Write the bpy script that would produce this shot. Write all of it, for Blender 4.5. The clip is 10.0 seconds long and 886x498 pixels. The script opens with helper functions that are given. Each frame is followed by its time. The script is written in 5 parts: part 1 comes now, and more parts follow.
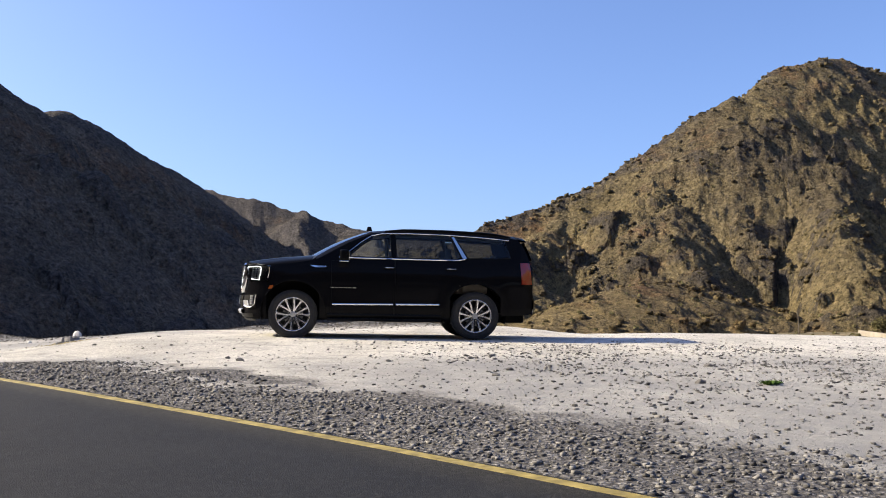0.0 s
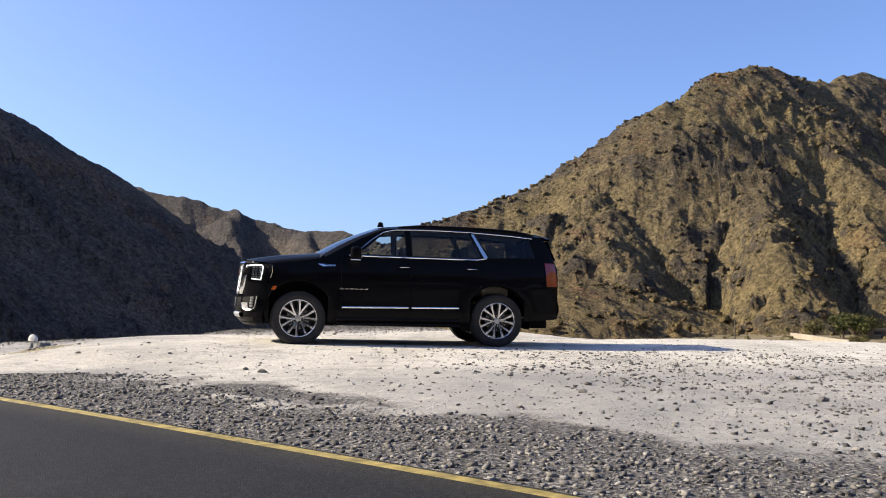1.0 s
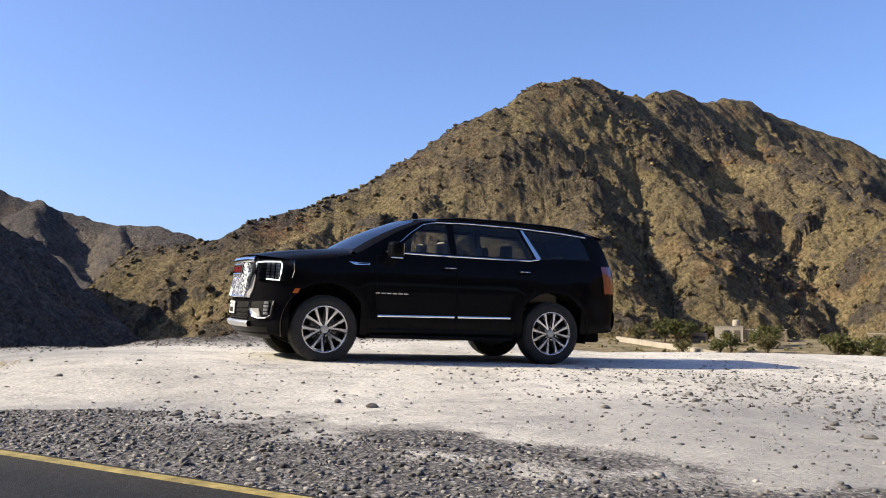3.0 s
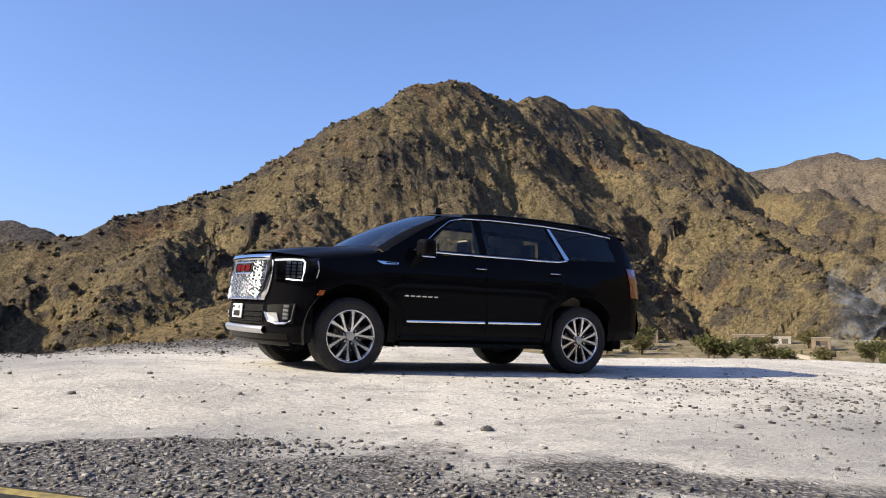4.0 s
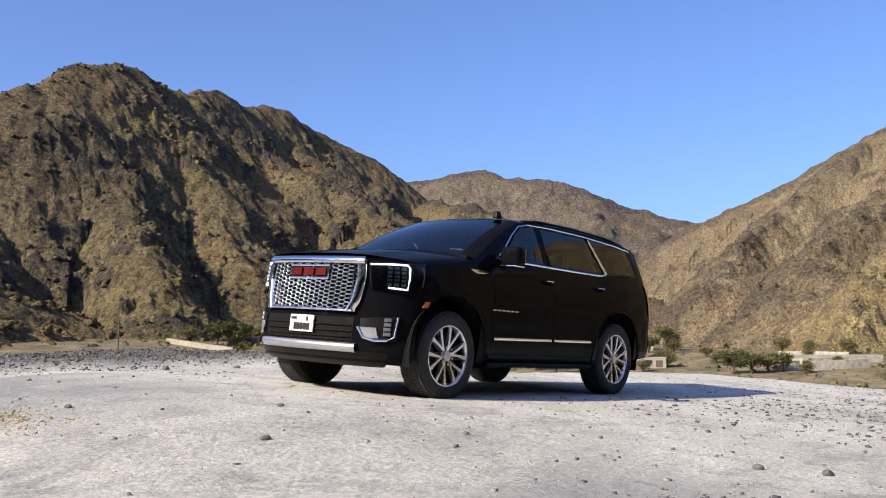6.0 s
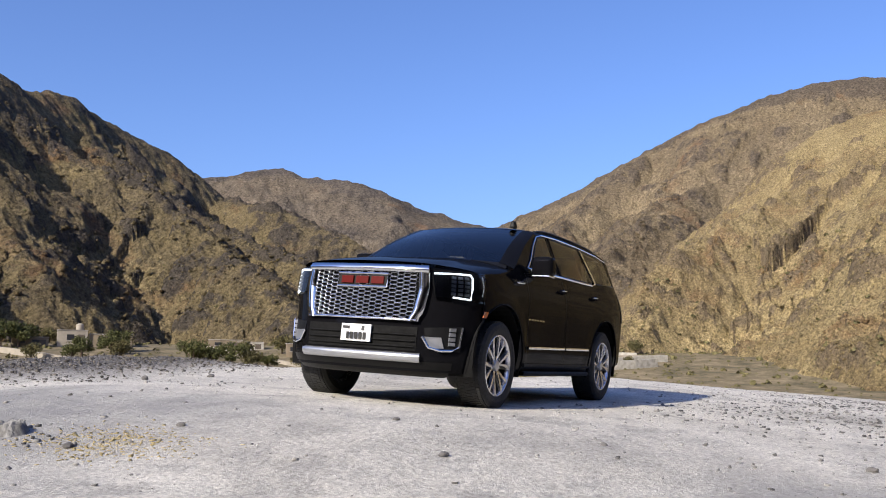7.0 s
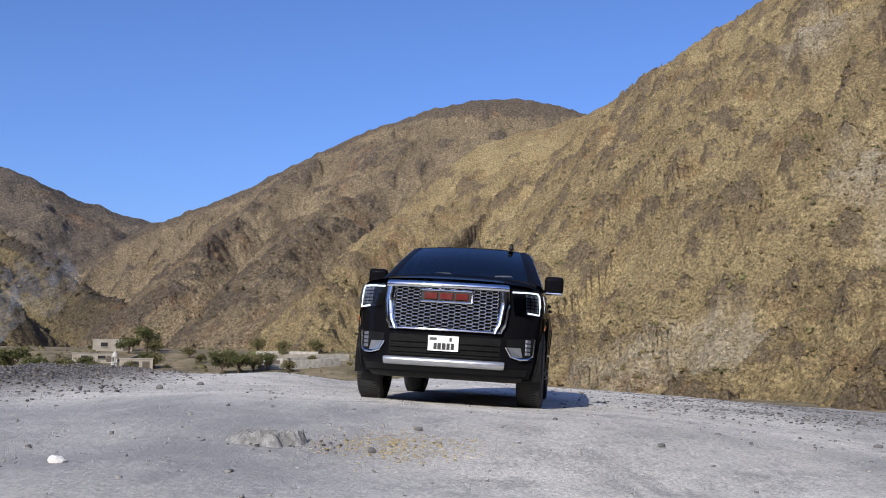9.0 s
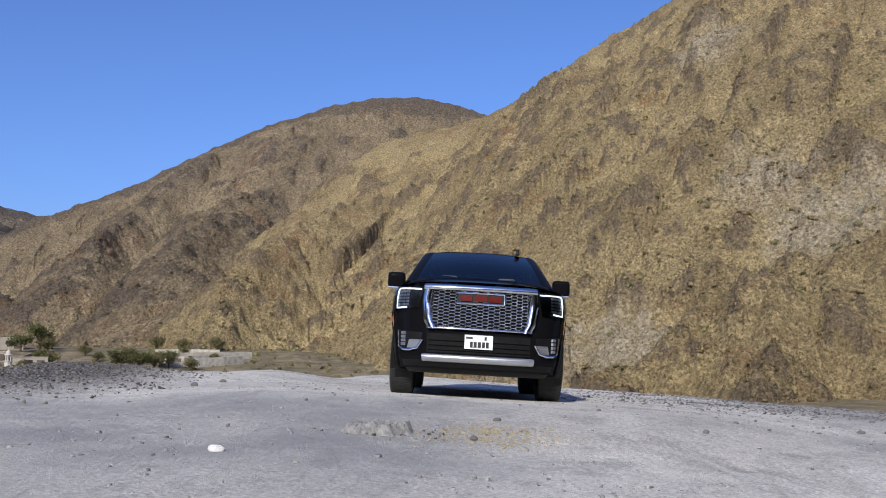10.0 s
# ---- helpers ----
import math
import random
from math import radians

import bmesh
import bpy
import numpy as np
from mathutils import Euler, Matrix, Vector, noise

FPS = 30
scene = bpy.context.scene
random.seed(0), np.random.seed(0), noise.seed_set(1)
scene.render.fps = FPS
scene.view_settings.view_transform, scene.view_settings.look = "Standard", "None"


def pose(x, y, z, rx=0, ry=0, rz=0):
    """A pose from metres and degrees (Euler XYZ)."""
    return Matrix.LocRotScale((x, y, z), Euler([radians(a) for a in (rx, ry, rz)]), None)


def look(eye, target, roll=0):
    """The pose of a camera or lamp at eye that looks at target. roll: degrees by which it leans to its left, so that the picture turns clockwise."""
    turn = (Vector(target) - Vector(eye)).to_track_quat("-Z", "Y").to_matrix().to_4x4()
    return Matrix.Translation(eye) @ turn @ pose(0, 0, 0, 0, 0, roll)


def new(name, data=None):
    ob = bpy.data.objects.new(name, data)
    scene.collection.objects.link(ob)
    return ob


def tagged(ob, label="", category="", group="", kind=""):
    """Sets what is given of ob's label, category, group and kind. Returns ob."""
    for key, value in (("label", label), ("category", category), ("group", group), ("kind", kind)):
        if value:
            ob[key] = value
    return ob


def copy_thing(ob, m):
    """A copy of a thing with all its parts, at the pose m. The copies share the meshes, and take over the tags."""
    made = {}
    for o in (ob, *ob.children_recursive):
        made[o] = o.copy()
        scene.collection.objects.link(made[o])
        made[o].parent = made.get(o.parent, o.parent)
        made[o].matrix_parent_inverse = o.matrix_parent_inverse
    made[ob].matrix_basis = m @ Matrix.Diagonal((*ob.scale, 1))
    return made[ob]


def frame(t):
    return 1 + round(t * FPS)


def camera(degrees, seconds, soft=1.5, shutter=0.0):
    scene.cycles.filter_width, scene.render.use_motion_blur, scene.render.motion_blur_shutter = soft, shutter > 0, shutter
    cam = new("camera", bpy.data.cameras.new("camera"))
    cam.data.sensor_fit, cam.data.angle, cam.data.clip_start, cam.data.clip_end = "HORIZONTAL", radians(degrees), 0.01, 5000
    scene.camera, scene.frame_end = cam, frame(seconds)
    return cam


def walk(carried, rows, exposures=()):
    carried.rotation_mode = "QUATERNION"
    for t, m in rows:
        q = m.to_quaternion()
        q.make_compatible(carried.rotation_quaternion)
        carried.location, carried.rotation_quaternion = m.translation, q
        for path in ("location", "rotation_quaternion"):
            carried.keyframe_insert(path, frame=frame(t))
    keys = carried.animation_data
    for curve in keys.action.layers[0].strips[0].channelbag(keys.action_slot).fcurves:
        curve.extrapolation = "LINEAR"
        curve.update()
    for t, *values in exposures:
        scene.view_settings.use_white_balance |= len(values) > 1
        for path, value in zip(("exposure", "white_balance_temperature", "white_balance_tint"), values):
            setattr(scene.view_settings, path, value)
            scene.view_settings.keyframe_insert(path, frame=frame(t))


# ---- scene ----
cam = camera(49.2, 10.0, soft=1.0)
PATH = [
    (0, (-1.018, -17.727, -0.096), (-0.772, -15.751, 0.091), -0.1),
    (0.5, (-1.603, -16.946, -0.056), (-1.29, -14.98, 0.131), -0.1),
    (1, (-2.238, -16.046, -0.002), (-1.85, -14.093, 0.187), -0.0),
    (1.5, (-2.832, -15.231, 0.052), (-2.371, -13.294, 0.241), 0.1),
    (2, (-3.456, -14.336, 0.11), (-2.903, -12.423, 0.299), 0.2),
    (3.5, (-5.31, -11.701, 0.228), (-4.442, -9.91, 0.421), 0.3),
    (4, (-5.958, -10.724, 0.27), (-4.962, -9.001, 0.464), 0.3),
    (4.5, (-6.578, -9.814, 0.313), (-5.454, -8.171, 0.509), 0.4),
    (5, (-7.241, -8.801, 0.352), (-5.967, -7.272, 0.551), 0.4),
    (6.5, (-9.289, -5.789, 0.445), (-7.633, -4.687, 0.652), 1.0),
    (7, (-9.936, -4.77, 0.467), (-8.167, -3.861, 0.678), 0.8),
    (7.5, (-10.529, -3.874, 0.485), (-8.673, -3.162, 0.699), 0.6),
    (8, (-11.137, -2.925, 0.506), (-9.214, -2.419, 0.722), 0.6),
    (8.5, (-11.674, -2.101, 0.518), (-9.719, -1.739, 0.734), 0.5),
    (9, (-12.263, -1.271, 0.524), (-10.29, -1.026, 0.74), 0.5),
    (9.5, (-12.734, -0.543, 0.524), (-10.751, -0.399, 0.739), 0.4),
    (10, (-13.198, 0.178, 0.517), (-11.209, 0.207, 0.73), 0.4),
]
EXPOSURES = [(0, 0.80, 7500, 7), (2.5, 0.76, 7400, 7), (5, 0.64, 7050, 8), (7.5, 0.30, 6450, 10), (10, -0.04, 6050, 10)]
walk(cam, [(t, look(eye, target, roll)) for t, eye, target, roll in PATH], EXPOSURES)

# ---------------------------------------------------------------- light
SUN_DIR = Vector((-0.83, 0.215, 0.52)).normalized()
sun_data = bpy.data.lights.new("sun", "SUN")
sun_data.energy, sun_data.angle, sun_data.color = 5.2, radians(0.53), (1.0, 0.925, 0.80)
sun = new("sun", sun_data)
sun.matrix_world = look((0, 0, 60), Vector((0, 0, 60)) - SUN_DIR)

world = bpy.data.worlds.new("sky")
scene.world = world
world.use_nodes = True
wn = world.node_tree
sky = wn.nodes.new("ShaderNodeTexSky")
sky.sky_type, sky.sun_disc = "NISHITA", False
sky.sun_elevation = math.asin(SUN_DIR.z)
sky.sun_rotation = math.atan2(SUN_DIR.x, SUN_DIR.y)
sky.air_density, sky.dust_density, sky.ozone_density, sky.altitude = 0.95, 2.2, 9.0, 300
wn.nodes["Background"].inputs["Strength"].default_value = 0.152
tint = wn.nodes.new("ShaderNodeMix")
tint.data_type, tint.blend_type = "RGBA", "MULTIPLY"
tint.inputs[0].default_value = 1.0
tint.inputs[7].default_value = (1.10, 0.96, 1.05, 1)
wn.links.new(sky.outputs["Color"], tint.inputs[6])
wn.links.new(tint.outputs[2], wn.nodes["Background"].inputs["Color"])


# ---------------------------------------------------------------- materials
class Nodes:
    """A small writer of node materials."""

    def __init__(self, name):
        self.mat = bpy.data.materials.new(name)
        self.mat.use_nodes = True
        self.tree = self.mat.node_tree
        self.bsdf = self.tree.nodes["Principled BSDF"]
        self.coord = self.tree.nodes.new("ShaderNodeTexCoord").outputs["Object"]

    def put(self, socket, value):
        if isinstance(value, bpy.types.NodeSocket):
            self.tree.links.new(value, socket)
        else:
            socket.default_value = value

    def set(self, name, value):
        if name == "Base Color" and isinstance(value, tuple) and len(value) == 3:
            value = (*value, 1)
        self.put(self.bsdf.inputs[name], value)
        return self

    def noise(self, scale, detail=5.0, rough=0.55, stretch=None, distort=0.0):
        n = self.tree.nodes.new("ShaderNodeTexNoise")
        self.put(n.inputs["Vector"], self.mapped(stretch))
        n.inputs["Scale"].default_value, n.inputs["Detail"].default_value = scale, detail
        n.inputs["Roughness"].default_value, n.inputs["Distortion"].default_value = rough, distort
        return n.outputs["Fac"]

    def cells(self, scale, out="Distance", feature="F1", stretch=None):
        n = self.tree.nodes.new("ShaderNodeTexVoronoi")
        n.feature = feature
        self.put(n.inputs["Vector"], self.mapped(stretch))
        n.inputs["Scale"].default_value = scale
        return n.outputs[out]

    def mapped(self, stretch):
        if stretch is None:
            return self.coord
        m = self.tree.nodes.new("ShaderNodeMapping")
        m.inputs["Scale"].default_value = stretch
        self.put(m.inputs["Vector"], self.coord)
        return m.outputs["Vector"]

    def ramp(self, fac, *stops):
        n = self.tree.nodes.new("ShaderNodeValToRGB")
        e = n.color_ramp.elements
        while len(e) < len(stops):
            e.new(0.5)
        for el, (at, col) in zip(e, stops):
            el.position = at
            el.color = (*col, 1) if isinstance(col, tuple) else (col, col, col, 1)
        self.put(n.inputs["Fac"], fac)
        return n.outputs["Color"]

    def mix(self, fac, a, b, mode="MIX"):
        n = self.tree.nodes.new("ShaderNodeMix")
        n.data_type, n.blend_type = "RGBA", mode
        col = [s for s in n.inputs if s.type == "RGBA"]
        self.put(n.inputs["Factor"], fac)
        for s, v in zip(col, (a, b)):
            self.put(s, (*v, 1) if isinstance(v, tuple) and len(v) == 3 else (v, v, v, 1) if isinstance(v, float) else v)
        return [s for s in n.outputs if s.type == "RGBA"][0]

    def maths(self, op, a, b=0.0, c=0.0):
        n = self.tree.nodes.new("ShaderNodeMath")
        n.operation = op
        for s, v in zip(n.inputs, (a, b, c)):
            self.put(s, v)
        return n.outputs[0]

    def attr(self, name):
        n = self.tree.nodes.new("ShaderNodeAttribute")
        n.attribute_name = name
        return n.outputs["Fac"]

    def random(self):
        return self.tree.nodes.new("ShaderNodeObjectInfo").outputs["Random"]

    def island(self):
        return self.tree.nodes.new("ShaderNodeNewGeometry").outputs["Random Per Island"]

    def bump(self, height, strength=0.5, distance=0.02, under=None):
        n = self.tree.nodes.new("ShaderNodeBump")
        n.inputs["Strength"].default_value, n.inputs["Distance"].default_value = strength, distance
        self.put(n.inputs["Height"], height)
        if under is not None:
            self.put(n.inputs["Normal"], under)
        self.put(self.bsdf.inputs["Normal"], n.outputs["Normal"])
        return n.outputs["Normal"]


def plain(name, colour, rough=0.5, metal=0.0, vary=0.12, scale=6.0, relief=0.0, coat=0.0):
    """A surface with slight unevenness of tone and gloss."""
    n = Nodes(name)
    f = n.noise(scale, 6)
    dark = tuple(c * (1 - vary) for c in colour)
    light = tuple(min(1, c * (1 + vary)) for c in colour)
    n.set("Base Color", n.ramp(f, (0.3, dark), (0.7, light)))
    n.set("Roughness", n.ramp(n.noise(scale * 3.1, 4), (0.3, max(0.02, rough * 0.85)), (0.7, min(1, rough * 1.15))))
    n.set("Metallic", metal)
    if coat:
        n.set("Coat Weight", coat).set("Coat Roughness", 0.03)
    if relief:
        n.bump(n.noise(scale * 12, 3), 0.4, relief)
    return n.mat


def hill_material(name, grass, soil, rock, size=1.0, bare_at=0.42, shrub=(0.055, 0.05, 0.03), rust=(0.21, 0.115, 0.06)):
    """A stony desert slope: dry grass and soil, dark crags, pale scree in the gullies, rusty patches and loose stones."""
    n = Nodes(name)
    crag, wash = n.attr("crag"), n.attr("wash")
    base = n.mix(n.ramp(n.noise(0.025 / size, 8, 0.68), (0.42, 0.0), (0.56, 1.0)), grass, soil)
    base = n.mix(n.ramp(n.noise(0.034 / size, 8, 0.7, distort=0.3), (0.55, 0.0), (0.64, 0.65)), base, rust)
    base = n.mix(n.ramp(n.noise(0.07 / size, 8, 0.72), (0.54, 0.0), (0.62, 0.6)), base, tuple(min(0.5, c * 1.4) for c in grass))
    base = n.mix(n.maths("MULTIPLY", wash, n.ramp(n.noise(0.2 / size, 7, 0.7), (0.4, 0.1), (0.6, 0.75))), base, tuple(min(0.55, c * 1.45) for c in grass))
    # dark crags stand where the land is steep and stands proud
    bare = n.maths("ADD", crag, n.maths("MULTIPLY", n.maths("SUBTRACT", n.noise(0.22 / size, 9, 0.75), 0.5), 1.7))
    base = n.mix(n.ramp(bare, (bare_at, 0.0), (bare_at + 0.28, 0.9)), base, n.mix(n.noise(0.5 / size, 6, 0.7), tuple(c * 0.7 for c in rock), tuple(c * 1.45 for c in rock)))
    # loose stones and shrubs
    stones = n.cells(1.3 / size)
    patchy = n.ramp(n.noise(0.22 / size, 6, 0.7), (0.40, 0.1), (0.56, 1.0))
    base = n.mix(n.maths("MULTIPLY", n.maths("MULTIPLY", n.ramp(stones, (0.14, 1.0), (0.34, 0.0)), patchy), 0.75), base, tuple(c * 0.5 for c in rock))
    chips = n.maths("MULTIPLY", n.ramp(n.cells(1.9 / size, stretch=(1.0, 1.1, 1.3)), (0.14, 1.0), (0.28, 0.0)), n.ramp(n.noise(0.13 / size, 6, 0.7), (0.48, 0.0), (0.62, 0.6)))
    base = n.mix(chips, base, tuple(min(0.6, c * 1.5 + 0.02) for c in grass))
    base = n.mix(n.maths("MULTIPLY", n.ramp(n.cells(0.6 / size), (0.08, 1.0), (0.16, 0.0)), 0.7), base, shrub)
    base = n.mix(n.maths("MULTIPLY", n.attr("scar"), n.ramp(n.noise(0.35, 8, 0.72), (0.38, 0.15), (0.56, 0.85))), base, (0.43, 0.365, 0.25))
    base = n.mix(1.0, base, n.ramp(n.noise(1.1 / size, 10, 0.82), (0.36, 0.30), (0.50, 1.0), (0.64, 1.8)), "MULTIPLY")
    n.set("Base Color", base).set("Roughness", 0.95).set("Specular IOR Level", 0.15)
    rough = n.bump(n.noise(0.45 / size, 10, 0.78), 1.0, 2.6 * size)
    n.bump(n.maths("MULTIPLY", stones, -1.0), 0.6, 0.5 * size, rough)
    return n.mat


M_main = hill_material("main_slope", (0.195, 0.152, 0.078), (0.137, 0.108, 0.066), (0.074, 0.063, 0.052))
M_knoll = hill_material("knoll_slope", (0.22, 0.165, 0.08), (0.15, 0.112, 0.06), (0.08, 0.064, 0.05), 0.7, 0.5)
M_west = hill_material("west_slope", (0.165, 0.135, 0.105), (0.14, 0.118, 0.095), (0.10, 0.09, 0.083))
# north range: rock colours darkened to stand in for its shaded faces
M_north = hill_material("north_slope_darkened", (0.13, 0.11, 0.09), (0.11, 0.095, 0.082), (0.08, 0.072, 0.068), 1.1)
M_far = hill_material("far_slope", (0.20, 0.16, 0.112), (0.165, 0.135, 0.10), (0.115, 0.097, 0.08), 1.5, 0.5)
M_east = hill_material("east_slope", (0.25, 0.195, 0.117), (0.205, 0.158, 0.098), (0.125, 0.10, 0.073), 0.9, 0.5)
M_south = hill_material("south_slope", (0.34, 0.264, 0.132), (0.27, 0.204, 0.103), (0.17, 0.13, 0.083), 0.5, 0.54, rust=(0.215, 0.12, 0.06))


def ground_material():
    n = Nodes("dirt_and_gravel")
    edge, berm = n.attr("edge"), n.attr("berm")
    wander = n.noise(0.55, 5, 0.6)
    # stony strip beside the road, fading into trodden pale dirt
    strip = n.maths("SUBTRACT", n.maths("ADD", 0.62, n.maths("MULTIPLY", n.maths("SUBTRACT", wander, 0.5), 1.7)), edge)
    strip = n.ramp(n.maths("ADD", strip, 0.5), (0.42, 0.0), (0.60, 1.0))
    stony = n.maths("MAXIMUM", strip, berm)
    dirt = n.ramp(n.noise(0.35, 8, 0.65, stretch=(1.0, 0.55, 1.0), distort=0.6), (0.28, (0.32, 0.306, 0.277)), (0.40, (0.50, 0.474, 0.42)), (0.53, (0.60, 0.57, 0.505)), (0.72, (0.67, 0.638, 0.57)))
    dirt = n.mix(n.ramp(n.noise(2.6, 7, 0.7), (0.50, 0.0), (0.68, 0.6)), dirt, (0.24, 0.23, 0.215))
    dirt = n.mix(n.ramp(n.noise(0.9, 7, 0.7, stretch=(0.5, 1.6, 1.0), distort=0.8), (0.55, 0.0), (0.64, 0.5)), dirt, (0.27, 0.258, 0.24))
    dirt = n.mix(1.0, dirt, n.ramp(n.noise(30, 6, 0.78), (0.32, 0.52), (0.68, 1.36)), "MULTIPLY")
    dirt = n.mix(n.maths("MULTIPLY", n.attr("worn"), n.ramp(n.noise(0.7, 6, 0.65), (0.3, 0.4), (0.6, 0.95))), dirt, (0.26, 0.255, 0.245))
    pebble = n.ramp(n.cells(24, "Color"), (0.0, (0.09, 0.086, 0.082)), (0.45, (0.18, 0.173, 0.168)), (0.8, (0.30, 0.285, 0.268)), (1.0, (0.40, 0.38, 0.36)))
    pebble = n.mix(n.ramp(n.cells(24), (0.25, 0.0), (0.6, 0.85)), pebble, (0.075, 0.069, 0.064))
    base = n.mix(stony, dirt, pebble)
    valley = n.ramp(n.noise(0.28, 9, 0.78), (0.36, (0.07, 0.064, 0.034)), (0.48, (0.15, 0.122, 0.07)), (0.62, (0.27, 0.215, 0.13)))
    base = n.mix(n.attr("valley"), base, valley)
    n.set("Base Color", base).set("Roughness", 0.93).set("Specular IOR Level", 0.2)
    soft = n.bump(n.noise(9, 9, 0.75), 0.8, 0.04)
    n.bump(n.maths("MULTIPLY", n.maths("MULTIPLY", n.cells(24), stony), -1.0), 0.8, 0.03, soft)
    return n.mat


def asphalt_material():
    n = Nodes("asphalt")
    base = n.ramp(n.noise(0.5, 6, 0.6, stretch=(1, 1, 1)), (0.3, (0.007, 0.0073, 0.008)), (0.7, (0.013, 0.0132, 0.0136)))
    base = n.mix(n.ramp(n.cells(55, "Color"), (0.45, 0.0), (1.0, 0.75)), base, (0.032, 0.0317, 0.0315))
    dust = n.ramp(n.noise(0.9, 6, 0.65), (0.5, 0.0), (0.72, 0.5))
    n.set("Base Color", n.mix(dust, base, (0.024, 0.0235, 0.023))).set("Roughness", 0.8).set("Specular IOR Level", 0.2)
    n.bump(n.cells(110), 0.5, 0.006)
    return n.mat


def stone_material(name, dark, light):
    n = Nodes(name)
    tone = n.ramp(n.island(), (0.0, dark), (0.6, tuple((a + b) / 2 for a, b in zip(dark, light))), (1.0, light))
    n.set("Base Color", n.mix(1.0, tone, n.ramp(n.noise(30, 5, 0.65), (0.3, 0.7), (0.7, 1.2)), "MULTIPLY"))
    n.set("Roughness", 0.9)
    n.bump(n.noise(60, 4, 0.6), 0.6, 0.01)
    return n.mat


M_ground = ground_material()
M_asphalt = asphalt_material()
M_line = plain("yellow_line", (0.175, 0.138, 0.045), 0.85, vary=0.5, scale=9)
M_gravel = stone_material("gravel_stone", (0.04, 0.038, 0.037), (0.27, 0.257, 0.24))
M_pale_stone = stone_material("pale_stone", (0.11, 0.104, 0.097), (0.38, 0.36, 0.33))


# ---------------------------------------------------------------- builders
def part(name, bm, material, parent=None, label="", smooth=False):
    """Links a bmesh as one mesh object, under a thing or a part where one is given."""
    me = bpy.data.meshes.new(name)
    bm.to_mesh(me)
    bm.free()
    me.materials.append(material)
    if smooth:
        me.shade_smooth()
    ob = new(name, me)
    if parent is not None:
        ob.parent = parent
    if label:
        ob["label"] = label
    return ob


def mesh_from(name, verts, faces, material, smooth=True):
    me = bpy.data.meshes.new(name)
    verts, faces = np.asarray(verts, np.float32), np.asarray(faces, np.int32)
    k = faces.shape[1]
    me.vertices.add(len(verts))
    me.vertices.foreach_set("co", verts.ravel())
    me.loops.add(faces.size)
    me.loops.foreach_set("vertex_index", faces.ravel())
    me.polygons.add(len(faces))
    me.polygons.foreach_set("loop_start", np.arange(0, faces.size, k, dtype=np.int32))
    me.polygons.foreach_set("loop_total", np.full(len(faces), k, np.int32))
    me.update(calc_edges=True)
    me.validate()
    me.materials.append(material)
    if smooth:
        me.shade_smooth()
    return new(name, me)


def lattice(x, y, seed):
    ix, iy = np.floor(x).astype(np.int64), np.floor(y).astype(np.int64)
    fx, fy = x - ix, y - iy

    def corner(a, b):
        h = (a * 374761393 + b * 668265263 + seed * 974634777) & 0x7FFFFFFF
        h = ((h ^ (h >> 13)) * 1274126177) & 0x7FFFFFFF
        h = h ^ (h >> 16)
        return (h & 0xFFFFFF) / 0xFFFFFF

    u, v = fx * fx * fx * (fx * (fx * 6 - 15) + 10), fy * fy * fy * (fy * (fy * 6 - 15) + 10)
    top = corner(ix, iy) * (1 - u) + corner(ix + 1, iy) * u
    low = corner(ix, iy + 1) * (1 - u) + corner(ix + 1, iy + 1) * u
    return top * (1 - v) + low * v


def fbm(x, y, octaves=4, seed=1, gain=0.5):
    """Fractal noise between about -1 and 1."""
    total, amp, norm = np.zeros_like(x), 1.0, 0.0
    for o in range(octaves):
        c, s = math.cos(0.7 + o), math.sin(0.7 + o)
        total += amp * (2 * lattice((c * x - s * y) * 2**o + 17.3 * o, (s * x + c * y) * 2**o - 9.1 * o, seed + o) - 1)
        norm += amp
        amp *= gain
    return total / norm


def ridged(x, y, octaves=4, seed=1):
    """Sharp-crested fractal noise between 0 and 1."""
    total, amp, norm = np.zeros_like(x), 1.0, 0.0
    for o in range(octaves):
        c, s = math.cos(1.9 * o), math.sin(1.9 * o)
        n = 2 * lattice((c * x - s * y) * 2**o + 5.7 * o, (s * x + c * y) * 2**o + 3.3 * o, seed + o) - 1
        total += amp * (1 - np.abs(n)) ** 2
        norm += amp
        amp *= 0.5
    return total / norm


def step(a, b, x):
    t = np.clip((x - a) / (b - a), 0, 1)
    return t * t * (3 - 2 * t)


# ---------------------------------------------------------------- road edge and ground shape
EDGE = [(16.0, -30.5), (9.0, -23.2), (3.6, -16.8), (0.58, -13.15), (-0.9, -11.2), (-2.03, -9.8), (-3.1, -8.36), (-4.4, -6.65), (-5.13, -5.6), (-7.5, -2.6), (-10.0, 0.5), (-12.6, 3.6), (-18.0, 10.0), (-32.0, 25.0), (-60.0, 50.0)]


def edge_curve(count=400):
    pts = np.array(EDGE)
    s = np.r_[0, np.cumsum(np.hypot(*np.diff(pts, axis=0).T))]
    t = np.linspace(0, s[-1], count)
    xy = np.stack([np.interp(t, s, pts[:, 0]), np.interp(t, s, pts[:, 1])], 1)
    kernel = np.hanning(17)
    kernel /= kernel.sum()
    pad = np.pad(xy, ((8, 8), (0, 0)), "edge")
    return np.stack([np.convolve(pad[:, k], kernel, "valid") for k in (0, 1)], 1)


CURVE = edge_curve()
CURVE_DIR = np.gradient(CURVE, axis=0)
CURVE_DIR /= np.linalg.norm(CURVE_DIR, axis=1)[:, None]


